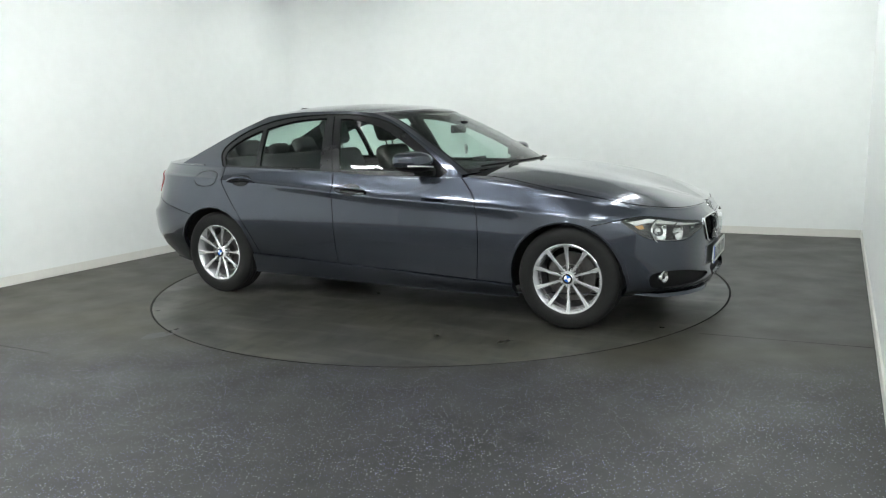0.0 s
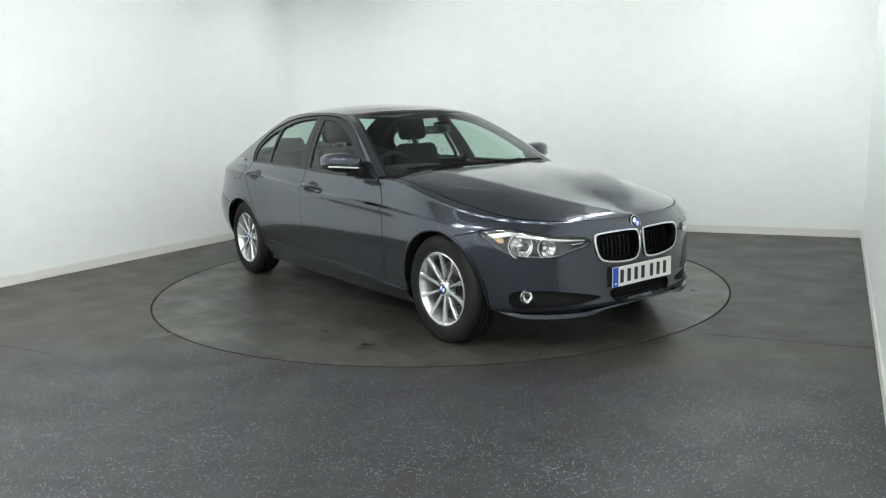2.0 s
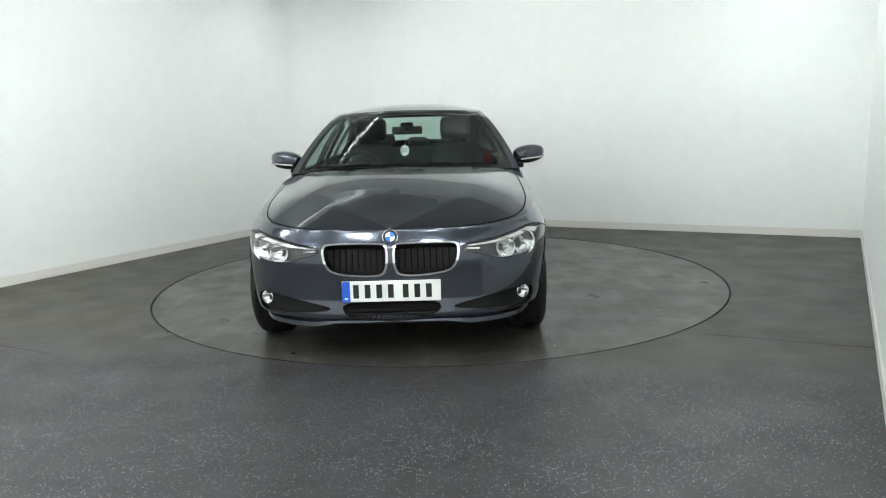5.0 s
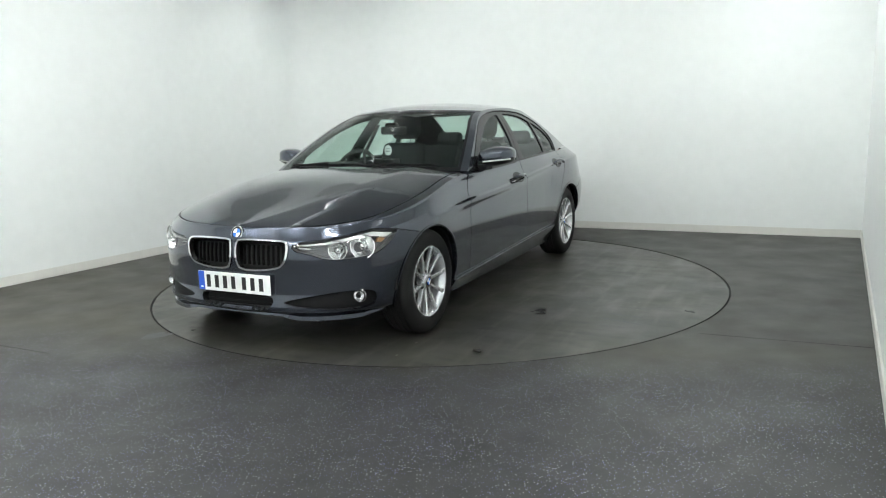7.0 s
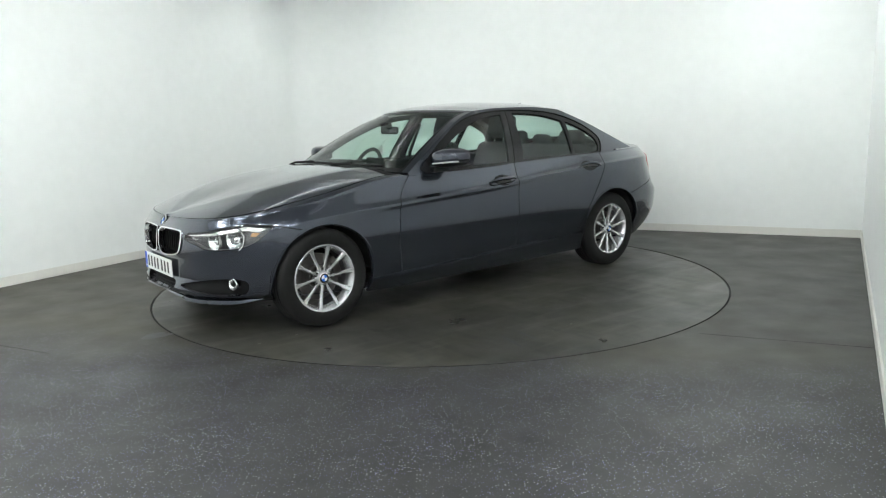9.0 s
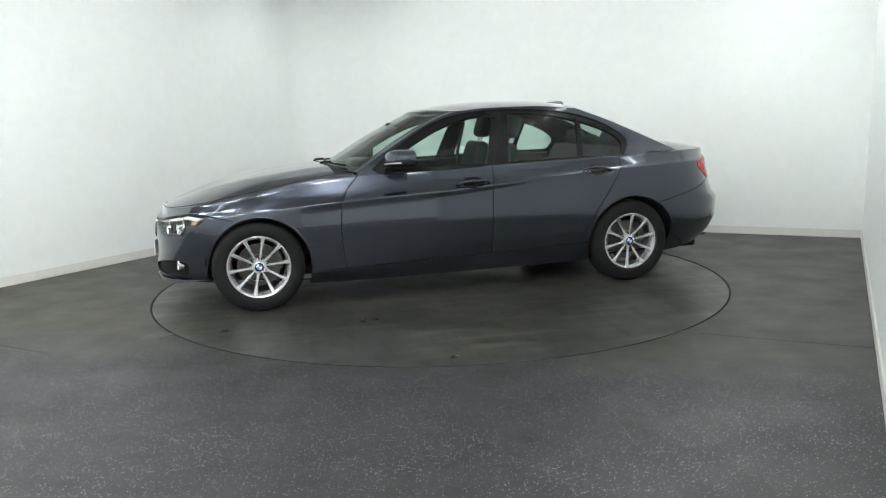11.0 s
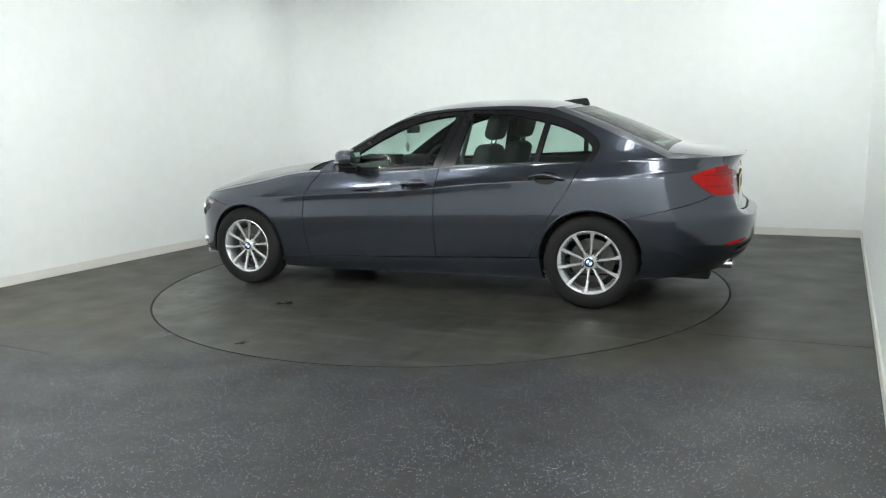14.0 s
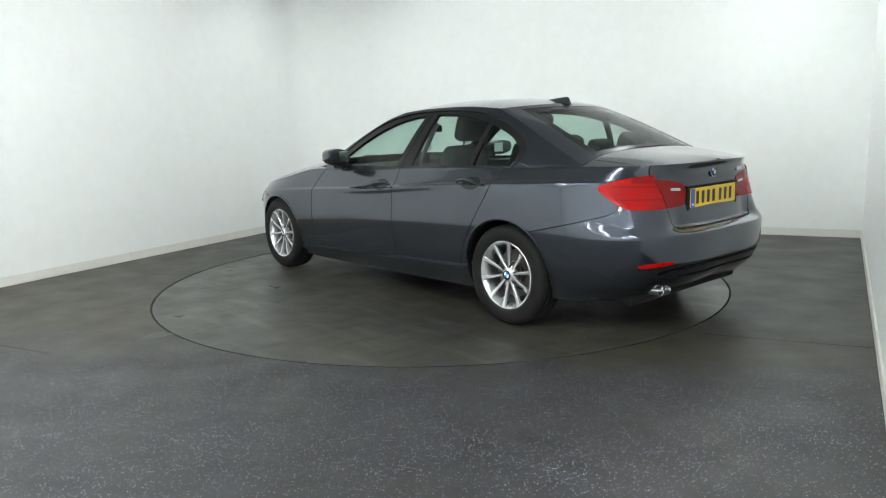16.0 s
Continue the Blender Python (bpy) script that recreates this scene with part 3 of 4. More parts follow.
def lower_body():
    columns = []
    n = 212
    for i in range(n + 1):
        s = S_TAIL + (S_NOSE - S_TAIL) * i / n
        zs = levels(s)[0]
        columns.append([(s, zs[k] + (zs[k + 1] - zs[k]) * j / 5) for k in range(len(zs) - 1) for j in range(5)] + [(s, zs[-1])])
    bm = flat_grid(columns)
    kidney = smooth_line(fronts([(2.352, .640), (2.40, .655), (2.68, .655), (2.716, .640), (2.712, .52), (2.675, .474), (2.44, .489), (2.372, .53)]))
    head = smooth_line(fronts([(1.728, .684), (1.80, .696), (1.885, .704), (2.04, .680), (2.17, .656), (2.335, .642), (2.345, .600), (2.24, .578),
                        (2.15, .545), (2.03, .546), (1.91, .562), (1.84, .590), (1.77, .645)]), True, 1)
    fog = smooth_line(fronts([(2.40, .318), (2.26, .345), (2.09, .374), (1.905, .372), (1.880, .31), (1.90, .268), (2.07, .268), (2.27, .285), (2.39, .302)]))
    grille = smooth_line(fronts([(2.455, .325), (2.52, .348), (2.80, .348), (2.80, .255), (2.56, .255), (2.485, .268)]), True, 1)
    tail = smooth_line([(-2.100, .888), (-2.20, .918), (-2.33, .940), (-2.432, .947), (-2.442, .945), (-2.449, .920), (-2.58, .910), (-2.712, .880), (-2.70, .776), (-2.655, .757), (-2.30, .757), (-2.235, .772), (-2.155, .835)], True, 1)
    valance = strip([(-2.40, .402), (-2.50, .425), (-2.70, .432), (-3.05, .434)], .022)
    groove = strip([(-2.36, .368), (-2.55, .372), (-3.05, .384)], .016)
    sill_z = lambda s: .2951 - .0374 * s
    fgap = [(.655, 1.0), (.67, .93), (.77, .83), (.812, .74), (.828, .60), (.825, .45), (.80, .265)]
    bgap = [(-.318, 1.0), (-.300, .86), (-.287, .72), (-.284, .5), (-.284, .303)]
    rgap = [(-1.355, 1.01), (-1.335, .93), (-1.277, .829), (-1.16, .65), (-1.04, .469), (-1.0, .36), (-.99, .332)]
    boot = [(-2.300, 1.02), (-2.485, .890), (-2.535, .72), (-2.56, .648), (-2.64, .640), (-3.05, .638)]
    fdoor = smooth_line(fgap, False) + [(.80, sill_z(.8)), (-.284, sill_z(-.284))] + smooth_line(bgap, False)[::-1]
    rdoor = smooth_line(bgap, False) + [(-.284, sill_z(-.284)), (-.99, sill_z(-.99))] + smooth_line(rgap, False)[::-1]
    g = .0055
    regions = [
        ("arch", circle(1.395, .305, .352)), ("arch", circle(-1.41, .318, .352)),
        ("kidney", scaled(kidney, .93, .90)), ("kidney_frame", kidney), ("headlight", scaled(head, .985, .95)), ("gap", head),
        ("fog", fog), ("grille", grille),
        ("gap", strip(boot, g)), ("tail", tail),
        ("gap", strip(fgap, g)), ("gap", strip(bgap, g)), ("gap", strip(rgap, g)),
        ("gap", strip([(1.04, sill_z(1.04)), (-1.05, sill_z(-1.05))], .004, 0)),
        ("gap", strip([(-1.61, .612), (-1.81, .660), (-2.14, .732), (-2.245, .765)], .005)),
        ("gap", strip([(1.56, .648), (1.66, .668), (1.76, .690)], .005)),
        ("valance", valance), ("valance", groove), ("reflector", smooth_line([(-2.275, .461), (-2.49, .475), (-2.512, .455), (-2.295, .438)], True, 1)),
        ("front_door", fdoor), ("rear_door", rdoor),
        ("sill", [(1.2, sill_z(1.2)), (-1.2, sill_z(-1.2)), (-1.2, .1), (1.2, .1)]),
        ("front_bumper", [(1.605, .1), (1.605, .658), (1.73, .686), (1.99, .69), (2.02, .80), (2.84, .80), (2.84, .1)]),
        ("boot_face", smooth_line(boot, False) + [(-3.05, 1.05)]),
        ("rear_bumper", [(-1.5, .1), (-1.61, .612), (-1.81, .660), (-2.14, .732), (-2.245, .766), (-2.52, .766), (-2.56, .640), (-3.05, .638), (-3.05, .1)]),
        ("front_wing", [(.6, .1), (.6, 1.1), (2.3, 1.1), (2.3, .1)]),
    ]
    return split(bm, regions, "rear_quarter"), smooth_line(boot, False)


faces, boot_line = lower_body()
BOOT_S = lambda z: float(np.interp(z, [q[1] for q in boot_line][::-1], [q[0] for q in boot_line][::-1]))
middle = lambda f: (sum(q[0] for q in f) / len(f), sum(q[1] for q in f) / len(f))
seam_faces = faces["gap"]


def runs(fs):
    """Sorts faces into the runs that hang together."""
    home, groups = {}, []
    for f in fs:
        hit = sorted({id(home[q]) for q in f if q in home})
        joined = [g for g in groups if id(g) in hit]
        one = joined[0] if joined else []
        if not joined:
            groups.append(one)
        for g in joined[1:]:
            one.extend(g)
            groups[:] = [h for h in groups if h is not g]
            for o in g:
                for q in o:
                    home[q] = one
        one.append(f)
        for q in f:
            home[q] = one
    return groups


def seams(fs, fn, sides, offset):
    for run in runs(fs):
        if len(run) > 2:
            for sg in sides:
                sheet("seam", run, fn, SEAM, car, (sg,), offset=offset, rim=0, label="dark shut line between panels")


seams(seam_faces, body, (1, -1), -.007)
bumper_f = sheet("front_bumper", faces["front_bumper"], body, PAINT, car, rim=.03)
bumper_r = sheet("rear_bumper", faces["rear_bumper"], body, PAINT, car, rim=.03)
panels = {}
for name in ("front_door", "rear_door", "front_wing", "rear_quarter", "sill"):
    for sg in (1, -1):
        panels[name, sg] = sheet(name, faces[name], body, PAINT, car, (sg,), offset=.016 if name == "sill" else 0, rim=.02)
boot_lid = sheet("boot_lid", faces["boot_face"], body, PAINT, car, rim=.015)
for sg in (1, -1):
    frame_ = sheet("grille_frame", faces["kidney_frame"], body, CHROME, bumper_f, (sg,), offset=.008, rim=.03, label="chrome kidney grille surround")
    sheet("grille_backing", faces["kidney"], body, SEAM, frame_, (sg,), offset=-.05, rim=0, label="black grille opening")
    for i in range(9):
        s = fw(2.412 + i * .034)
        bm = bmesh.new()
        pts = [(s, z) for z in np.linspace(.505, .638, 6)]
        a = [place(body, *q) for q in pts]
        for d, w in ((-.034, .004),):
            ring = []
            for (p, n) in a:
                t = Vector((0, 0, 1)).cross(n).normalized()
                ring.append([bm.verts.new((p + n * d - t * w) * Vector((1, sg, 1))), bm.verts.new((p + n * d + t * w) * Vector((1, sg, 1))),
                             bm.verts.new((p + n * (d - .03) + t * w * .5) * Vector((1, sg, 1))), bm.verts.new((p + n * (d - .03) - t * w * .5) * Vector((1, sg, 1)))])
            for r, q in zip(ring, ring[1:]):
                for k in range(4):
                    bm.faces.new((r[k], r[(k + 1) % 4], q[(k + 1) % 4], q[k]))
            bm.faces.new(ring[0]), bm.faces.new(ring[-1])
        part("slat", bm, SLAT, frame_)
    lamp = sheet("headlight", faces["headlight"], body, CLEAR, car, (sg,), offset=.001, rim=0, label="clear-lensed headlight with a grey inner housing")
    lamp.visible_shadow = False
    sheet("housing", faces["headlight"], body, HOUSING, lamp, (sg,), offset=-.045, rim=-.045)
    for (s, z, r) in ((fw(2.095), .600, .050), (fw(1.960), .614, .064)):
        p, n = place(body, s, z)
        n2 = (n + Vector((.9, 0, 0))).normalized()
        m = Matrix.Translation((p - n * .014) * Vector((1, sg, 1))) @ (n2 * Vector((1, sg, 1))).to_track_quat("Z", "Y").to_matrix().to_4x4()
        bm = lathe([(0, -.034), (r * .4, -.032), (r * .8, -.016), (r, 0), (r * 1.08, .001), (r * 1.08, -.01)], 28, "z")
        bmesh.ops.transform(bm, matrix=m, verts=bm.verts)
        part("reflector", bm, SILVER, lamp, "bright bowl reflector", 40)
        bm = bmesh.new()
        bmesh.ops.create_uvsphere(bm, u_segments=14, v_segments=8, radius=r * .30)
        bmesh.ops.transform(bm, matrix=m @ Matrix.Translation((0, 0, -.014)), verts=bm.verts)
        part("bulb_shield", bm, CHROME, lamp, smooth=60)
    brow = [(1.775, .672), (1.90, .692), (2.04, .668), (2.17, .645), (2.31, .634), (2.31, .628), (2.16, .634), (2.03, .652), (1.90, .668), (1.82, .652)]
    bm = flat_grid([[(s, z) for z in np.linspace(.52, .72, 41)] for s in np.linspace(1.72, 2.40, 69)])
    brow = fronts(brow)
    got = split(bm, [("brow", brow), ("amber", fronts([(1.815, .648), (1.862, .655), (1.872, .632), (1.842, .628)])), ("bar", fronts([(2.24, .612), (2.31, .617), (2.31, .611), (2.24, .606)]))], "none")
    sheet("brow", got["brow"], body, LENS, lamp, (sg,), offset=-.012, rim=.02, label="bright white upper strip")
    sheet("indicator", got["amber"], body, AMBER, lamp, (sg,), offset=-.022, rim=.02, label="amber turn signal")
    sheet("trim_bar", got["bar"], body, CHROME, lamp, (sg,), offset=-.030, rim=.012, label="thin chrome bar")
    recess = sheet("fog_recess", faces["fog"], body, BLACK, bumper_f, (sg,), offset=-.022, rim=-.022, label="black lower bumper recess")
    p, n = place(body, fw(1.985), .340)
    m = Matrix.Translation((p - n * .004) * Vector((1, sg, 1))) @ ((n + Vector((1.2, 0, 0))).normalized() * Vector((1, sg, 1))).to_track_quat("Z", "Y").to_matrix().to_4x4()
    bm = lathe([(0, -.022), (.018, -.018), (.029, -.004), (.033, .003), (.036, .001), (.036, -.03)], 28, "z")
    bmesh.ops.transform(bm, matrix=m, verts=bm.verts)
    fog_ = part("fog_lamp", bm, SILVER, bumper_f, "round chrome front fog lamp", 40)
    bm = lathe([(0, .005), (.024, .004), (.031, .001)], 24, "z")
    bmesh.ops.transform(bm, matrix=m, verts=bm.verts)
    part("lens", bm, CLEAR, fog_, smooth=60)
    # tail lamps: outer half on the quarter, inner half on the boot lid
    outer_ = [f for f in faces["tail"] if middle(f)[0] > BOOT_S(middle(f)[1])]
    inner_ = [f for f in faces["tail"] if middle(f)[0] <= BOOT_S(middle(f)[1])]
    tl = sheet("tail_light", outer_, body, RED, car, (sg,), offset=.004, rim=.02, label="red outer tail light")
    ti = sheet("boot_tail_light", inner_, body, RED_DARK, boot_lid, (sg,), offset=.004, rim=.02, label="red inner tail light with a pale reversing strip")
    bm = flat_grid([[(s, z) for z in np.linspace(.74, .96, 45)] for s in np.linspace(-2.74, -2.10, 65)])
    got = split(bm, [("rev", [(-2.575, .866), (-2.655, .862), (-2.655, .848), (-2.575, .853)]), ("band", [(-2.19, .895), (-2.475, .885), (-2.475, .878), (-2.19, .888)]),
                     ("band2", [(-2.20, .822), (-2.49, .815), (-2.49, .808), (-2.21, .815)]), ("turn", [(-2.30, .936), (-2.43, .931), (-2.455, .90), (-2.31, .905)])], "none")
    sheet("reversing_lens", got["rev"], body, LENS, ti, (sg,), offset=.0055, rim=.004, label="pale reversing lens")
    sheet("light_bar", got["band"], body, RED_DARK, tl, (sg,), offset=.0055, rim=.004)
    sheet("light_bar", got["band2"], body, RED_DARK, tl, (sg,), offset=.0055, rim=.004)
    sheet("turn_lens", got["turn"], body, RED_DARK, tl, (sg,), offset=.0052, rim=.004, label="deeper red turn lens")
    sheet("reflector", faces["reflector"], body, RED, bumper_r, (sg,), offset=.002, rim=.01, label="red bumper reflector")
sheet("lower_grille", faces["grille"], body, BLACK, bumper_f, offset=-.045, rim=-.045, label="black lower air intake")
for k in range(3):
    bm = flat_grid([[(s, .276 + k * .024 + d) for d in (0, .008)] for s in np.linspace(fw(2.49), S_NOSE, 30)])
    sheet("intake_bar", split(bm, [], "bar")["bar"], body, BLACK, bumper_f, offset=-.022, rim=.012)
# the bumper is painted here too; black stands in for the grooves' shade
sheet("valance", faces["valance"], body, BLACK, bumper_r, offset=-.012, rim=-.012, label="grooves along the lower bumper, their shade coloured black")

# front lip: a body-coloured blade under the bumper
lip = bmesh.new()
rows_ = []
for sg in (1, -1):
    for s in (np.linspace(1.80, S_NOSE, 60) if sg == 1 else np.linspace(S_NOSE, 1.80, 60)[1:]):
        p, n = place(body, float(s), .225)
        y = abs(p.y)
        out = .012 + .024 * max(0, min(1, (.42 - abs(y - .42)) / .30)) * min(1, max(0, (s - 1.80) / .2))
        z = .236 - .018 * min(1, max(0, (abs(y) - .30) / .10)) + .02 * max(0, min(1, (1.95 - s) / .15))
        k = min(1, max(0, (y - .31) / .05)) * min(1, max(0, (s - 1.80) / .2))
        out += .012 * k
        q = Vector((p.x, p.y * sg, 0))
        d = Vector((n.x, n.y * sg, 0)).normalized()
        rows_.append([lip.verts.new(v) for v in (q - d * .05 + Vector((0, 0, z + .030 + .030 * k)), q + d * out + Vector((0, 0, z + .008 + .010 * k)), q + d * (out + .003) + Vector((0, 0, z - .004)), q - d * .05 + Vector((0, 0, z - .012)))])
for r, q in zip(rows_, rows_[1:]):
    for k in range(3):
        lip.faces.new((r[k], r[k + 1], q[k + 1], q[k]))
part("front_lip", lip, PAINT, bumper_f, "painted splitter edge", 35)

# bonnet, cowl and the wings' tops
cols = [[(s, t) for t in np.concatenate([np.linspace(0, .12, 9)[:-1], np.linspace(.12, 1, 30)])] for s in np.linspace(BONNET_TO, S_NOSE, 84)]
edge = [(.60, .062), (1.60, .055), (1.85, .030), (2.0, .012), (2.90, .012)]
got = split(flat_grid(cols), [("cowl", [(.5, .05), (.83, .05), (.83, 1.1), (.5, 1.1)]), ("gap", strip(edge, .009, 1)),
                              ("bonnet", smooth_line(edge, False, 1) + [(2.9, 1.1), (.6, 1.1)])], "wing")
sheet("bonnet", got["bonnet"], bonnet, PAINT, car, rim=.015)
seams(got["gap"], bonnet, (1, -1), -.006)
sheet("cowl", got["cowl"], bonnet, BLACK, car, offset=-.012, rim=.0, label="black scuttle panel below the windscreen")
for sg in (1, -1):
    sheet("wing_top", got["wing"], bonnet, PAINT, panels["front_wing", sg], (sg,), rim=.008)

# boot lid's top
cols = [[(s, t) for t in np.linspace(0, 1, 34)] for s in np.linspace(S_TAIL, DECK_FROM, 60)]
edge = [(-1.55, .30), (-1.80, .20), (-2.13, .085), (-2.297, -.01)]
got = split(flat_grid(cols), [("gap", strip(edge, .009, 1)), ("boot", smooth_line(edge, False, 1) + [(-3.05, -.1), (-3.05, 1.1), (-1.5, 1.1)])], "quarter")
sheet("boot_top", got["boot"], deck, PAINT, boot_lid, rim=.010)
seams(got["gap"], deck, (1, -1), -.006)
for sg in (1, -1):
    sheet("quarter_top", got["quarter"], deck, PAINT, panels["rear_quarter", sg], (sg,), rim=.008)

# glasshouse
post = [(POST_X(g), POST_Z(g)) for g in np.linspace(0, 1, 18)]
rail = [(x, RAIL_Z(x)) for x in np.linspace(-.11, -1.08, 20)][1:]
tailpost = [(TAILPOST_X(g), TAILPOST_Z(g)) for g in np.linspace(1, 0, 14)][1:]
sillline = [(x, levels(s_of_x(x))[0][-1] - .004) for x in np.linspace(-1.90, .69, 28)]
shell = post + rail + tailpost + sillline
f_glass = smooth_line([(.53, .948), (.40, 1.03), (.30, 1.095), (.19, 1.158), (.05, 1.226), (-.10, 1.278), (-.24, 1.306), (-.372, 1.318), (-.374, 1.31), (-.264, .968), (-.262, .962), (-.27, .962)], True, 1)
r_glass = smooth_line([(-.500, 1.322), (-.505, 1.325), (-.68, 1.32), (-.856, 1.302), (-1.04, 1.258), (-1.045, 1.25), (-1.003, .992), (-1.0, .985), (-.99, .985), (-.44, .967), (-.432, .968), (-.433, .975)], True, 1)
q_glass = smooth_line([(-1.082, 1.244), (-1.088, 1.248), (-1.22, 1.203), (-1.345, 1.138), (-1.402, 1.068), (-1.362, .992), (-1.335, .987), (-1.045, .985), (-1.042, .992)], True, 1)
trim = smooth_line([(.61, .930), (.475, 1.038), (.311, 1.146), (.106, 1.262), (-.103, 1.322), (-.398, 1.349), (-.817, 1.340), (-1.07, 1.300), (-1.275, 1.228), (-1.415, 1.135), (-1.442, 1.075), (-1.40, 1.0), (-1.355, .955), (-1.0, .94), (-.3, .92), (.3, .905)], True, 1)
rim_line = scaled(trim, 1.006, 1.020)
cols = [[(x, z) for z in np.linspace(.90, 1.38, 26)] for x in np.linspace(-1.94, .72, 112)]
bgap_up = strip([(-.318, .95), (-.385, 1.16), (-.442, 1.345)], .006, 1)
bm = flat_grid(cols)
got = split(bm, [("f_glass", f_glass), ("r_glass", r_glass), ("q_glass", q_glass), ("gap", bgap_up), ("trim", trim), ("bright", rim_line), ("shell", shell)], "none")
keep_ = lambda fs: [f for f in fs if inside(shell, sum(q[0] for q in f) / len(f), sum(q[1] for q in f) / len(f))]
for sg in (1, -1):
    rear_q = panels["rear_quarter", sg]
    sheet("body_side", got["shell"] , side, PAINT, car, (sg,), rim=.02, label="painted roof pillars and rail")
    sheet("window_trim", keep_(got["trim"]), side, GLOSS_BLACK, car, (sg,), offset=-.002, rim=.025, label="gloss black window surround")
    sheet("drip_trim", keep_(got["bright"]), side, GLOSS_BLACK, car, (sg,), offset=.004, rim=.008, label="black moulding round the side windows")
    sheet("seam", keep_(got["gap"]), side, SEAM, car, (sg,), offset=-.012, rim=0)
    for name, key, up in (("front_window", "f_glass", panels["front_door", sg]), ("rear_window", "r_glass", panels["rear_door", sg]), ("quarter_window", "q_glass", panels["rear_door", sg])):
        pane = sheet(name, keep_(got[key]), side, GLASS, up, (sg,), offset=-.010, rim=0, label="green-tinted side window pane")
        pane.visible_shadow = False

N = np.linspace
grid_faces = lambda us, vs: split(flat_grid([[(u, v) for v in vs] for u in us]), [], "all")["all"]


def screen(fn, a1, a2, g, name, label):
    """A bonded screen: the pane, its black border and the painted posts beside it."""
    pane = sheet(name, grid_faces(N(0, a1, 24), N(g[1], g[2], 22)), fn, GLASS, car, offset=-.002, rim=0, label=label)
    pane.visible_shadow = False
    border = grid_faces(N(a1, a2, 4), N(g[0], g[3], 26)) + grid_faces(N(0, a1, 24), N(g[0], g[1], 4)) + grid_faces(N(0, a1, 24), N(g[2], g[3], 4))
    sheet("border", border, fn, GLOSS_BLACK, pane, offset=-.0015, rim=.01, label="black printed border")
    rest = grid_faces(N(a2, 1, 5), N(0, 1, 26)) + grid_faces(N(0, a2, 26), N(g[3], 1, 3))
    sheet("post", rest, fn, PAINT, car, rim=.015, label="painted pillars beside the screen")
    return pane


wind = screen(windscreen, .915, .94, (0, .05, .94, .965), "windscreen", "green-tinted windscreen with a black border")
back = screen(rear_screen, .73, .80, (.03, .075, .86, .93), "rear_screen", "green-tinted rear screen with a black border")
roof_panel = sheet("roof", grid_faces(N(0, 1, 34), N(0, 1, 60)), roof, PAINT, car, rim=.01)
sheet("headlining", grid_faces(N(0, .97, 20), N(.01, .99, 30)), roof, LINING, car, offset=-.03, rim=.0, label="pale grey headlining")

# fuel flap on the right quarter
flap = smooth_line([(-1.385, .952), (-1.63, .945), (-1.595, .832), (-1.36, .838)], True, 2)
bm = flat_grid([[(s, z) for z in N(.80, .97, 18)] for s in N(-1.66, -1.32, 30)])
got = split(bm, [("flap", scaled(flap, .965, .93)), ("ring", flap)], "none")
sheet("flap_seam", got["ring"], body, SEAM, panels["rear_quarter", -1], (-1,), offset=.0006, rim=0)
sheet("fuel_flap", got["flap"], body, PAINT, panels["rear_quarter", -1], (-1,), offset=.0012, rim=.002)

# under-structure: arch liners, floor and dark inner walls
tub = box((-2.15, -.60, .19), (1.98, .60, .27), .02)
box((-1.00, -.77, .20), (1.0, .77, .28), .01, bm=tub)
box((-2.18, -.55, .27), (-1.95, .55, .60), .02, bm=tub)
box((1.80, -.55, .27), (1.98, .55, .60), .02, bm=tub)
part("underbody", tub, SEAM, car, "dark underbody")
for x, z in ((1.395, .305), (-1.41, .318)):
    for sg in (1, -1):
        bm = bmesh.new()
        arc = [math.pi * (.03 + .94 * i / 28) for i in range(29)]
        a = [[bm.verts.new((x + r * math.cos(t), sg * y, z + r * math.sin(t))) for r, y in ((.372, .838), (.372, .58), (.05, .58))] for t in arc]
        for p, q in zip(a, a[1:]):
            for k in range(2):
                bm.faces.new((p[k], p[k + 1], q[k + 1], q[k]))
        part("arch_liner", bm, SEAM, car, "black wheel arch liner", 40)
        # turned-in lip of the wheel opening
        lip_ = []
        ring = [(s, zz) for s, zz in circle(x, z, .352, 60) if zz > levels(s)[0][0] + .005]
        ring.sort(key=lambda q: math.atan2(q[1] - z, q[0] - x))
        bm = bmesh.new()
        rows_ = []
        for q in ring:
            p, n = place(body, *q)
            away = Vector((p.x - x, 0, p.z - z)).normalized()
            rows_.append([bm.verts.new((p + d) * Vector((1, sg, 1))) for d in (away * .016 + n * .0015, away * .006 + n * .0045, n * .001, -Vector((0, .03, 0)))])
        for p, q in zip(rows_, rows_[1:]):
            for k in range(3):
                bm.faces.new((p[k], p[k + 1], q[k + 1], q[k]))
        part("arch_lip", bm, PAINT, panels["front_wing" if x > 0 else "rear_quarter", sg], "", 60)


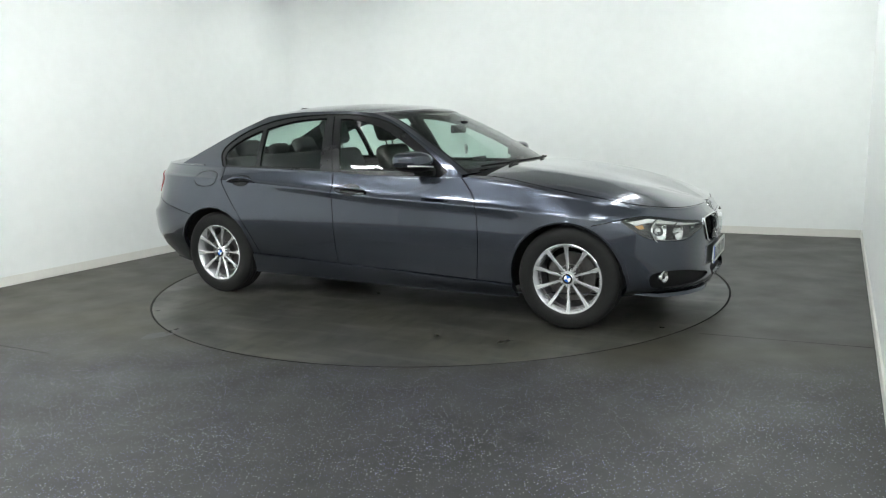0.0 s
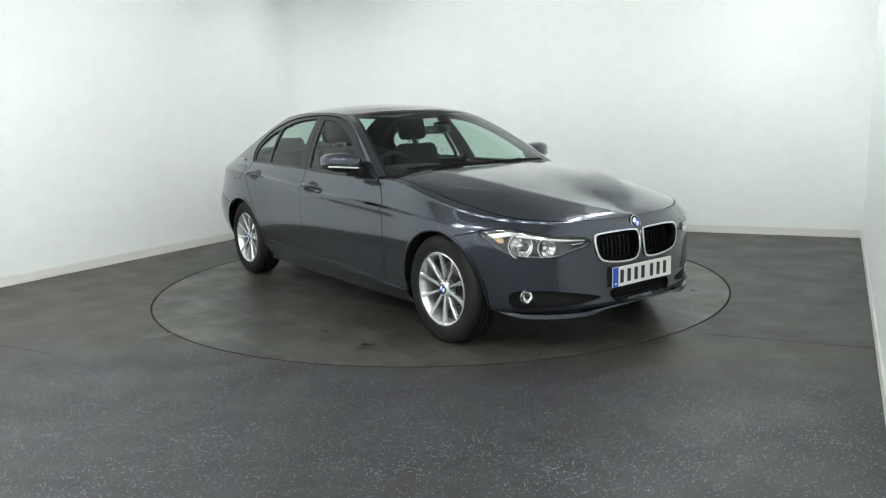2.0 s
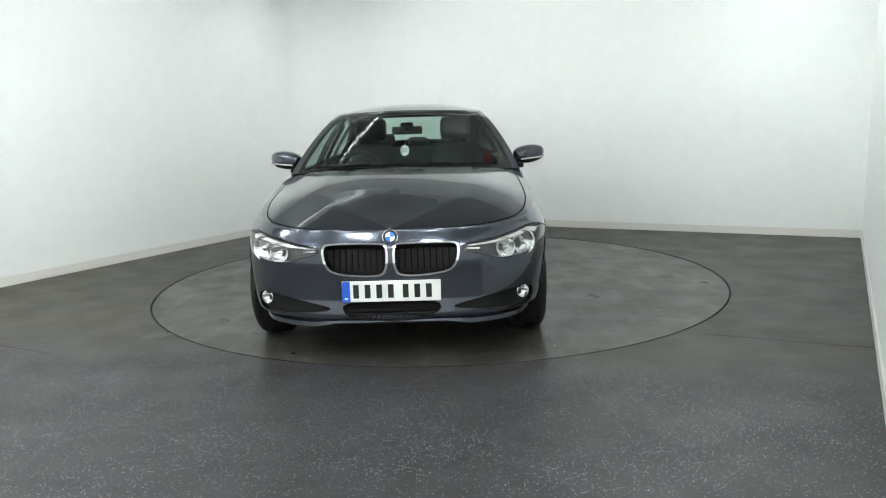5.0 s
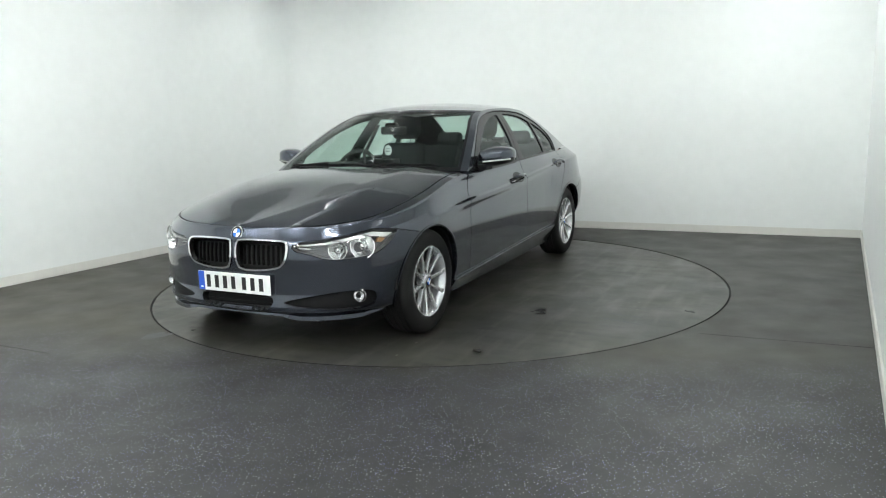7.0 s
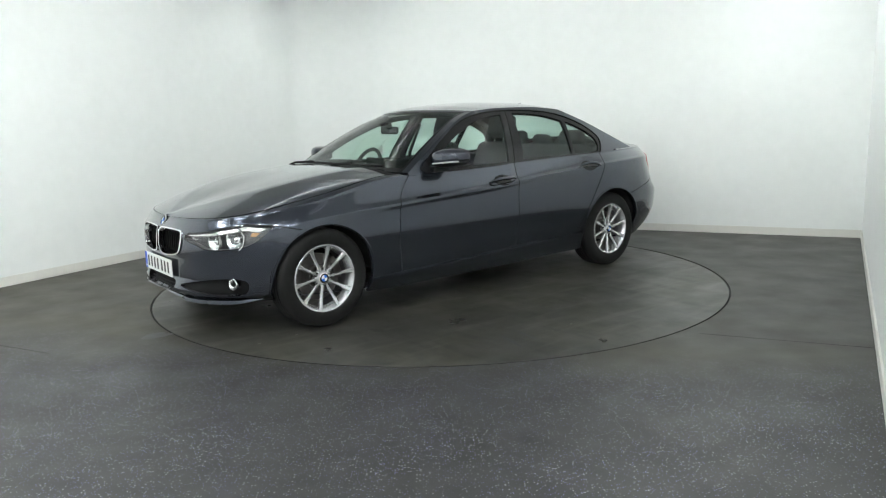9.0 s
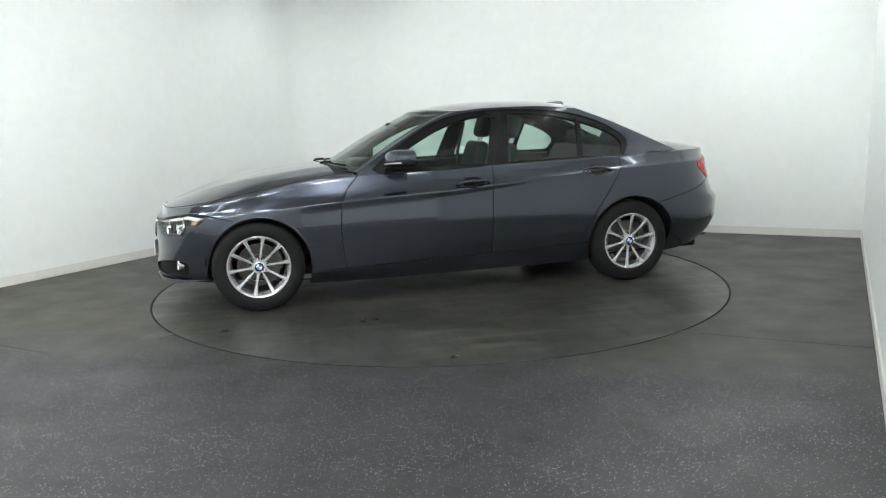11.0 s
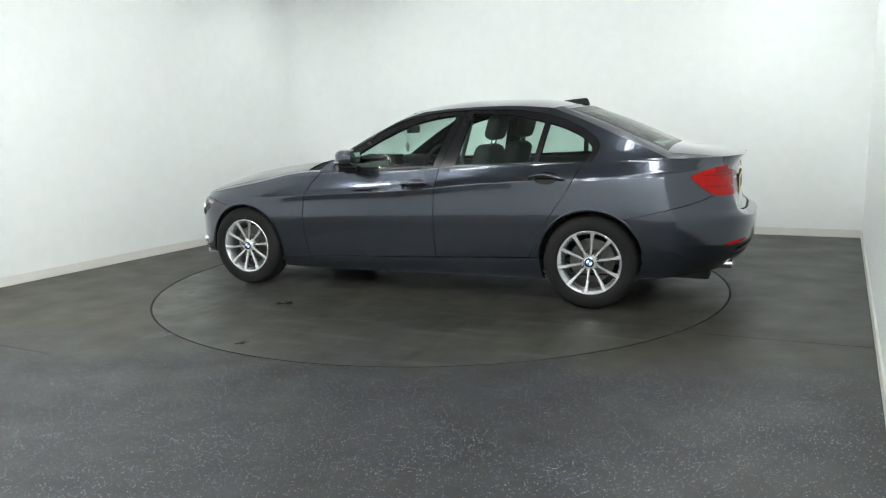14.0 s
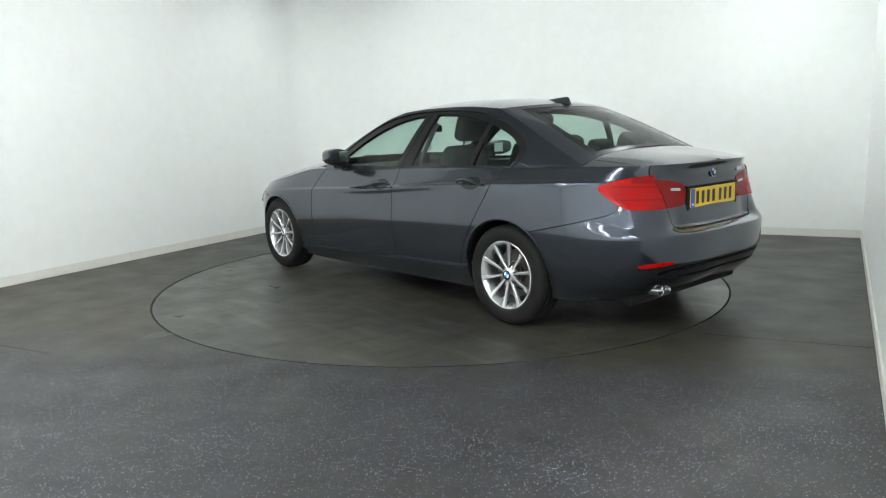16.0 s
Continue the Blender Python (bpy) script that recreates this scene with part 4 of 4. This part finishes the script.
# ---- wheels ----
def badge(parent, m, r, name="badge"):
    """A round badge: dark ring, bright edge, and quarters in blue and white."""
    dome = lambda rad: .10 * r * (1 - (rad / r) ** 2)
    bm = lathe([(r * .62, dome(r * .62) + .0004), (r * .92, dome(r * .92) + .0004), (r * .92, -.004), (r * .62, -.004)], 32, "z")
    bmesh.ops.transform(bm, matrix=m, verts=bm.verts)
    ring = part(name, bm, GLOSS_BLACK, parent, "round badge with blue and white quarters", 30)
    bm = lathe([(r * .92, dome(r * .92) + .0012), (r, 0.0006), (r, -.004), (r * .92, -.004)], 32, "z")
    bmesh.ops.transform(bm, matrix=m, verts=bm.verts)
    part("bright_edge", bm, CHROME, ring, smooth=30)
    for mat, starts in ((ROUND_BLUE, (0, 180)), (ROUND_WHITE, (90, 270))):
        for a in starts:
            bm = bmesh.new()
            c = bm.verts.new((0, 0, dome(0)))
            arc = [bm.verts.new((r * .62 * math.cos(radians(a + 9 * i)), r * .62 * math.sin(radians(a + 9 * i)), dome(r * .62) + .0004)) for i in range(11)]
            for p, q in zip(arc, arc[1:]):
                bm.faces.new((c, p, q))
            bmesh.ops.transform(bm, matrix=m, verts=bm.verts)
            part("quarter", bm, mat, ring, smooth=60)
    return ring


def wheel():
    """Alloy wheel with ten slim spokes; the outer side looks along +y."""
    w = new("wheel")
    half = [(.214, .086), (.222, .096), (.236, .1015), (.262, .1035), (.284, .101), (.299, .094), (.309, .084), (.3150, .072),
            (.3165, .060), (.3165, .056), (.3085, .055), (.3085, .047), (.3175, .046), (.3178, .022), (.3095, .021), (.3095, .013), (.318, .012)]
    profile = half + [(r, -h) for r, h in reversed(half)] + [(.205, -.08), (.205, .08)]
    part("tyre", lathe(profile, 84, "y", True), RUBBER, w, "black road tyre with a dusty sidewall", 35)
    lip_profile = [(.2135, .086), (.2170, .0945), (.2130, .0970), (.2060, .0945), (.2020, .088), (.1975, .084), (.1885, .052), (.1860, .030), (.2000, .028), (.2040, .057), (.2085, .078)]
    part("rim", lathe(lip_profile, 84, "y", True), ALLOY, w, "silver alloy rim", 35)
    # silver like the rim; the shade behind the spokes is put into its colour
    part("barrel", lathe([(.1990, .045), (.190, .026), (.186, -.07), (.2135, -.086), (.2135, -.07), (.202, .03), (.204, .058)], 72, "y", True), BARREL_SHADED, w, "silver inner rim, darkened for its shade", 35)
    one = bmesh.new()
    sections = [(.030, .012, .070, .030), (.055, .0098, .071, .030), (.10, .0095, .077, .028), (.15, .0112, .084, .026), (.185, .0138, .090, .026), (.196, .0160, .0935, .028), (.2065, .0185, .0940, .030)]
    rows = []
    for r, hw, top, depth in sections:
        rows.append([one.verts.new(v) for v in ((r, top - .006, -hw), (r, top, -hw * .62), (r, top, hw * .62), (r, top - .006, hw), (r, top - depth, hw * .72), (r, top - depth, -hw * .72))])
    for p, q in zip(rows, rows[1:]):
        for k in range(6):
            one.faces.new((p[k], p[(k + 1) % 6], q[(k + 1) % 6], q[k]))
    one.faces.new(rows[0]), one.faces.new(rows[-1])
    spoke = part("spoke", one, ALLOY, w, smooth=35)
    for i in range(1, 10):
        s = new("spoke", spoke.data)
        s.parent = w
        s.matrix_basis = Matrix.Rotation(2 * math.pi * i / 10, 4, "Y")
    part("hub", lathe([(0, .080), (.036, .0795), (.040, .077), (.045, .070), (.058, .062), (.062, .052), (.060, .03), (0, .03)], 48), ALLOY, w, smooth=30)
    for i in range(5):
        a = 2 * math.pi * (i + .5) / 5
        bm = lathe([(0, .0708), (.0080, .0708), (.0100, .0695), (.0150, .0700), (.0150, .06)], 14)
        bmesh.ops.translate(bm, verts=bm.verts, vec=(.056 * math.cos(a), -.001, .056 * math.sin(a)))
        # disc on the hub, coloured dark for the shade in a bolt hole
        part("bolt_hole_shade", bm, SEAM, w, "dark disc for the shaded wheel bolt hole", 30)
    badge(w, Matrix.Translation((0, .0808, 0)) @ Matrix.Rotation(radians(-90), 4, "X"), .0335, "centre_cap")
    part("brake_disc", lathe([(.06, .020), (.075, .020), (.078, -.002), (.150, -.002), (.150, -.024), (.06, -.024)], 56), STEEL, w, "grey steel brake disc", 30)
    cal = lathe([(.110, .015), (.160, .015), (.166, .008), (.166, -.045), (.110, -.045)], 60, "y", True)
    bmesh.ops.delete(cal, geom=[v for v in cal.verts if not -.35 < math.atan2(v.co.z, -v.co.x) < .75], context="VERTS")
    part("brake_caliper", cal, STEEL, w, "dull grey brake caliper", 30)
    return w


first_wheel = wheel()
first_wheel.parent = car
first_wheel.matrix_basis = pose(1.405, .772, .318, 0, 7, 0)
for x, sg, a in ((-1.405, 1, 12), (1.405, -1, 20), (-1.405, -1, 3)):
    copy_thing(first_wheel, pose(x, sg * .775, .318, 0, 0, 0 if sg == 1 else 180) @ pose(0, 0, 0, 0, a, 0))

# ---- badges, number plates, small parts ----
p, n = place(body, S_NOSE - .0005, .684)
badge(bumper_f, Matrix.Translation((p.x + .004, 0, .684)) @ Vector((.92, 0, .38)).to_track_quat("Z", "Y").to_matrix().to_4x4(), .041)
p, n = place(body, S_TAIL + .0005, .942)
badge(boot_lid, Matrix.Translation((p.x - .003, 0, .942)) @ Vector((-1, 0, .10)).to_track_quat("Z", "Y").to_matrix().to_4x4(), .037)


def number_plate(x, z, facing, sheeting, name, label, parent):
    """A plate with a blue band and dark bars where its characters stand."""
    sg = facing
    thick = .004
    base = part(name, box((x - .004, -.26, z - .0555), (x + .004, .26, z + .0555), .0015, 1), sheeting, parent, label)
    f = x + sg * .0046
    side_y = -sg
    lo, hi = sorted((side_y * .2595, side_y * .216))
    part("blue_band", box((min(f, f - sg * .003), lo, z - .055), (max(f, f - sg * .003), hi, z + .055)), BLUE, base, "blue band at the plate's end")
    lo, hi = sorted((side_y * .246, side_y * .229))
    part("mark", box((min(f, f + sg * .0006), lo, z - .042), (max(f, f + sg * .0006), hi, z - .032)), WHITE_PLATE, base)
    y = -.185
    for i in range(7):
        c = side_y * -(y + .0)
        part("bar", box((min(f, f - sg * .003), c - .0155, z - .037), (max(f, f - sg * .003), c + .0155, z + .037), .001, 1), INK, base)
        y += .061 if i != 3 else .078
    return base


number_plate(2.156, .406, 1, WHITE_PLATE, "front_number_plate", "white number plate with dark bars and a blue band", bumper_f)
number_plate(-2.300, .797, -1, YELLOW_PLATE, "rear_number_plate", "yellow number plate with dark bars and a blue band", boot_lid)
part("plate_backing", box((-2.299, -.29, .725), (-2.285, .29, .868), .004), BLACK, boot_lid, "black plate holder")
for i in range(4):
    s = s_of_y(.335 + i * .027, False)
    p, n = place(body, s, .935)
    part("lettering", box((-.003, -.009, -.0125), (.003, .009, .0125), .001, 1, turn=Matrix.Translation(p * Vector((1, -1, 1)) + Vector((-.002, 0, 0)))), CHROME, boot_lid, "chrome bar of the model lettering")

bm = bmesh.new()
crest = ((-1.015, .004), (-1.05, .016), (-1.09, .030), (-1.13, .041), (-1.165, .050), (-1.19, .055), (-1.205, .048), (-1.214, .020), (-1.220, .0))
rows = []
for x, h in crest:
    z0, w = 1.372 + .13 * (x + 1.22) - .008, .030 if -1.19 < x < -1.05 else .020
    top = z0 + .012 + h * .72
    rows.append([bm.verts.new(v) for v in ((x, -w, z0), (x, -w * .62, z0 + (top - z0) * .55), (x, -w * .22, top - .003), (x, 0, top), (x, w * .22, top - .003), (x, w * .62, z0 + (top - z0) * .55), (x, w, z0))])
for q, r in zip(rows, rows[1:]):
    for k in range(6):
        bm.faces.new((q[k], q[k + 1], r[k + 1], r[k]))
bm.faces.new(rows[0]), bm.faces.new(rows[-1])
part("roof_fin", bm, PAINT, roof_panel, "shark-fin aerial on the roof", 60)
for y in (.440, .510):
    bm = lathe([(.0, -.12), (.024, -.12), (.027, .02), (.0295, .024), (.0305, .018), (.0305, -.12)], 28)
    bmesh.ops.transform(bm, matrix=pose(-2.258, y, .290, 0, 0, 0) @ Matrix.Rotation(radians(90), 4, "Z"), verts=bm.verts)
    part("exhaust_pipe", bm, CHROME, car, "polished exhaust tip", 40)


def door_handle(s, z, sg, door):
    flip = Vector((1, sg, 1))
    bm = flat_grid([[(u, v) for v in N(z - .055, z + .065, 13)] for u in N(s - .14, s + .14, 20)])
    oval = [(s + .080 * math.cos(a), z + .006 + .040 * math.sin(a)) for a in (2 * math.pi * i / 26 for i in range(26))]
    # lies flat on the door; its black stands in for the hollow's shade
    bowl = sheet("handle_bowl_shade", split(bm, [("bowl", oval)], "none")["bowl"], body, GLOSS_BLACK, door, (sg,), offset=.0012, rim=.004, label="flat dark oval for the shaded hollow behind the handle")
    pts, rad = [], []
    for i in range(15):
        k = i / 14
        p, n = place(body, s + .121 - .242 * k, z + .004 * math.sin(math.pi * k))
        pts.append((p + n * (.010 + .030 * math.sin(math.pi * k) ** .5)) * flip)
        rad.append(.0145 * (math.sin(math.pi * (.04 + .92 * k)) ** .35))
    bm = tube(pts, rad, 12)
    for v in bm.verts:
        v.co.z = z + (v.co.z - z) * .92
    part("door_handle", bm, PAINT, door, "painted pull handle", 60)


for sg in (1, -1):
    door_handle(-.145, .823, sg, panels["front_door", sg])
    door_handle(-1.115, .874, sg, panels["rear_door", sg])


def door_mirror(sg):
    """Painted cap, black underside, turn-signal strip, glass and foot."""
    holder = panels["front_door", sg]
    centre, size = Vector((.385, .905, 1.022)), Vector((.105, .118, .068))

    def shape(cut_low):
        bm = bmesh.new()
        bmesh.ops.create_uvsphere(bm, u_segments=40, v_segments=26, radius=1)
        for v in bm.verts:
            d = v.co.copy()
            k = (abs(d.x) ** 3 + abs(d.y) ** 3 + abs(d.z) ** 3) ** (-1 / 3)
            d *= k
            d.x = d.x if d.x > -.55 else -.55 + (d.x + .55) * .1
            w = 1 - .16 * max(0, d.y) - .10 * max(0, -d.y)
            v.co = Vector((centre.x + d.x * size.x * (1 - .10 * abs(d.y)) - .035 * d.y, centre.y + d.y * size.y, centre.z + d.z * size.z * w + .010 * d.y))
        gone = [f for f in bm.faces if (f.calc_center_median().z < .990) != cut_low]
        bmesh.ops.delete(bm, geom=gone, context="FACES")
        for v in bm.verts:
            v.co.y *= sg
        return bm
    cap_ = part("mirror_cap", shape(False), PAINT, holder, "painted door mirror cap", 60)
    part("mirror_base", shape(True), BLACK, cap_, "black mirror underside", 60)
    part("mirror_glass", box((-.002, -.088, -.042), (.002, .088, .042), .0015, 1, turn=Matrix.Diagonal((1, sg, 1, 1)) @ Matrix.Translation((.324, .902, 1.024)) @ Matrix.Rotation(radians(7), 4, "Z")), CHROME, cap_, "silvered mirror glass")
    pts = []
    for k in N(0, 1, 14):
        dy = -.55 + 1.47 * k
        x = centre.x + size.x * 1.02 * (1 - .10 * abs(dy)) * (1 - abs(dy) ** 3 - .02) ** (1 / 3) - .035 * dy
        pts.append((x, sg * (centre.y + dy * size.y), .992 + .010 * dy))
    bm = tube(pts, .0055, 8)
    part("mirror_signal", bm, LENS, cap_, "clear turn signal strip", 60)
    bm = box((.36, .765, .925), (.50, .86, .965), .012, 2)
    for v in bm.verts:
        v.co.y *= sg
    part("mirror_foot", bm, BLACK, cap_, "black mirror foot")


for sg in (1, -1):
    door_mirror(sg)

# wipers lie along the foot of the windscreen
for a0, a1 in (((.80, -.62), (.865, .10)), ((.84, -.02), (.78, .60))):
    pts = []
    for k in N(0, 1, 14):
        y = a0[1] + (a1[1] - a0[1]) * k
        a = abs(y) / .80
        q = Vector(windscreen(min(a, .95), .045)) * Vector((1, math.copysign(1, y), 1))
        pts.append(q + Vector((.014, 0, .012)))
    blade = part("wiper", tube(pts, .008, 8), BLACK, car, "black windscreen wiper", 60)
    arm = [Vector((.90, pts[0].y + .10, .965)), Vector((.885, pts[3].y, .985)), pts[7] + Vector((.01, 0, .01))]
    part("wiper_arm", tube(arm, .009, 8), BLACK, blade, smooth=60)

# ---- interior, right-hand drive ----
for sg in (1, -1):
    card = [f for n in ("front_door", "rear_door") for f in faces[n] if min(q[1] for q in f) > .45]
    sheet("door_card", card, body, DASH, panels["front_door", sg], (sg,), offset=-.075, rim=-.06, label="black inner door trim")
part("cabin_floor", box((-1.75, -.74, .29), (.95, .74, .33), .01), FABRIC, car, "dark carpeted cabin floor")
bm = box((.36, -.72, .62), (.84, .72, .93), .06, 4)
for v in bm.verts:
    if v.co.z > .85:
        v.co.z += .015 * math.cos(v.co.y * 2) - .10 * max(0, .55 - v.co.x)
dash = part("dashboard", bm, DASH, car, "black soft-touch dashboard", 50)
bm = box((.38, -.60, .90), (.62, -.20, .985), .04, 4)
part("instrument_hood", bm, DASH, dash, "", 50)
part("screen_display", box((.42, -.10, .90), (.44, .14, 1.01), .008), GLOSS_BLACK, dash, "black centre display")
bm = bmesh.new()
ring = [Vector((0, .185 * math.cos(a), .185 * math.sin(a))) for a in (2 * math.pi * i / 40 for i in range(41))]
m = Matrix.Translation((.27, -.37, .89)) @ Matrix.Rotation(radians(-24), 4, "Y")
rim_ = tube([m @ p for p in ring], .016, 10)
for a in (90, 200, 340):
    join(rim_, tube([m @ Vector((.02, 0, 0)), m @ Vector((0, .18 * math.cos(radians(a - 0)), .18 * math.sin(radians(a - 180))))], .016, 8))
join(rim_, box((-.02, -.065, -.05), (.03, .065, .05), .015, 3, turn=m))
part("steering_wheel", rim_, DASH, car, "black steering wheel", 50)


def seat(x, y):
    """A front seat: cushion, backrest, headrest on two rods."""
    base = part("seat", box((x - .27, y - .25, .33), (x + .27, y + .25, .56), .06, 4), FABRIC, car, "anthracite fabric front seat", 60)
    lean = Matrix.Translation((x - .26, y, .52)) @ Matrix.Rotation(radians(-18), 4, "Y")
    bm = box((-.06, -.245, 0), (.07, .245, .60), .055, 4)
    for v in bm.verts:
        v.co.y *= 1 - .22 * max(0, v.co.z - .25) / .35
    bmesh.ops.transform(bm, matrix=lean, verts=bm.verts)
    part("backrest", bm, FABRIC, base, "", 60)
    bm = box((-.045, -.135, .64), (.055, .135, .83), .045, 4, turn=lean)
    head_ = part("headrest", bm, FABRIC, base, "", 60)
    for d in (-.05, .05):
        part("rod", tube([lean @ Vector((0, d, .57)), lean @ Vector((0, d, .68))], .006, 8), CHROME, head_)
    return base


for y in (.37, -.37):
    seat(-.12, y)
bench = part("rear_bench", box((-1.28, -.66, .33), (-.75, .66, .58), .06, 4), FABRIC, car, "anthracite fabric rear bench", 60)
lean = Matrix.Translation((-1.22, 0, .52)) @ Matrix.Rotation(radians(-24), 4, "Y")
part("backrest", box((-.06, -.64, 0), (.07, .64, .56), .05, 4, turn=lean), FABRIC, bench, "", 60)
for y in (-.36, 0, .36):
    w = .13 if y else .10
    part("headrest", box((-.05, y - w, .575), (.05, y + w, .70 if y else .66), .04, 4, turn=lean), FABRIC, bench, "", 60)
part("parcel_shelf", box((-1.85, -.60, .995), (-1.40, .60, 1.02), .008), FABRIC, car, "dark parcel shelf")
glass_ = part("interior_mirror", box((.26, -.115, 1.185), (.285, .115, 1.245), .012, 3), GLOSS_BLACK, car, "black interior rear-view mirror", 50)
part("mirror_stalk", tube([(.285, 0, 1.22), (.33, 0, 1.245)], .012, 8), BLACK, glass_)
part("sensor_box", box((.27, -.05, 1.24), (.34, .05, 1.275), .02, 3), BLACK, glass_, "", 50)
tag = lathe([(0, .002), (.030, .002), (.033, 0), (.030, -.002), (0, -.002)], 28, "z")
bmesh.ops.transform(tag, matrix=Matrix.Translation((TAG_X, TAG_Y, 1.067)) @ Matrix.Rotation(radians(90), 4, "Y") @ Matrix.Scale(1.2, 4, (1, 0, 0)), verts=tag.verts)
tag_ = part("air_freshener", tag, ROUND_WHITE, glass_, "white oval tag hanging from the mirror", 40)
part("cord", tube([(TAG_X, TAG_Y, 1.10), (.26, 0, 1.21)], .0015, 6), ROUND_WHITE, tag_)
for k in range(3):
    part("print_bar", box((TAG_X - .0035, TAG_Y - .018, 1.055 + k * .012), (TAG_X + .0035, TAG_Y + .018, 1.059 + k * .012)), HOUSING, tag_)
for sg in (1, -1):
    belt = [side(-.46, 1.26), side(-.44, 1.0), (-.42, .76, .6)]
    part("seat_belt", tube([(p[0] - .02, sg * (p[1] - .05), p[2]) for p in belt], .016, 6), DASH, car, "dark seat belt strap")

# ---- marks on the turntable and floor ----
for i, (x, y, rx, ry, a, mat) in enumerate(((1.0, 1.32, .055, .022, 30, SMEAR), (.81, 1.68, .16, .012, 75, PALE), (.66, 1.66, .14, .010, 80, PALE), (-.77, -1.03, .11, .04, 15, SMEAR), (-.35, -.80, .05, .03, 60, SMEAR), (.36, 1.37, .05, .02, 0, SMEAR), (1.25, .95, .07, .03, 110, SMEAR))):
    blot(x, y, rx, ry, a, mat, "stain", table, "", seed=i + 3)
rng = random.Random(7)
for i in range(26):
    a, r = rng.uniform(0, 6.283), RADIUS * .96 * math.sqrt(rng.random())
    blot(r * math.cos(a), r * math.sin(a), rng.uniform(.004, .010), rng.uniform(.003, .006), rng.uniform(0, 180), GRIT, "grit", table, "", seed=50 + i)
tagged(blot(-1.79, -1.49, .085, .066, 20, PALE, "worn_patch", None, "", FLOOR_Z + .0012, 2), "pale worn oval patch on the vinyl floor", "floor mark")


def floor_seam(a, b, name="floor_seam"):
    d = (Vector(b) - Vector(a)).normalized()
    o = Vector((-d.y, d.x)) * .002
    a, b = Vector(a), Vector(b)
    tagged(part(name, prism([a - o, b - o, b + o, a + o], FLOOR_Z + .0004, FLOOR_Z + .0010), SEAM), "thin dark welded seam in the vinyl", "floor", kind="structure")


floor_seam((1.52, -1.79), (2.45, -2.20))
floor_seam((-2.95, -1.48), (-2.30, -1.80))


# ---- what moves: turntable and car turn together ----
def heading(t):
    return HEADING[0] + t * (HEADING[1] + t * (HEADING[2] + t * (HEADING[3] + t * HEADING[4])))


def motions():
    times = [i * .5 for i in range(33)]
    walk(table, [(t, pose(0, 0, 0, 0, 0, heading(t))) for t in times])
    walk(car, [(t, pose(0, 0, 0, 0, 0, heading(t)) @ pose(.0327, -.2138, 0)) for t in times])


motions()
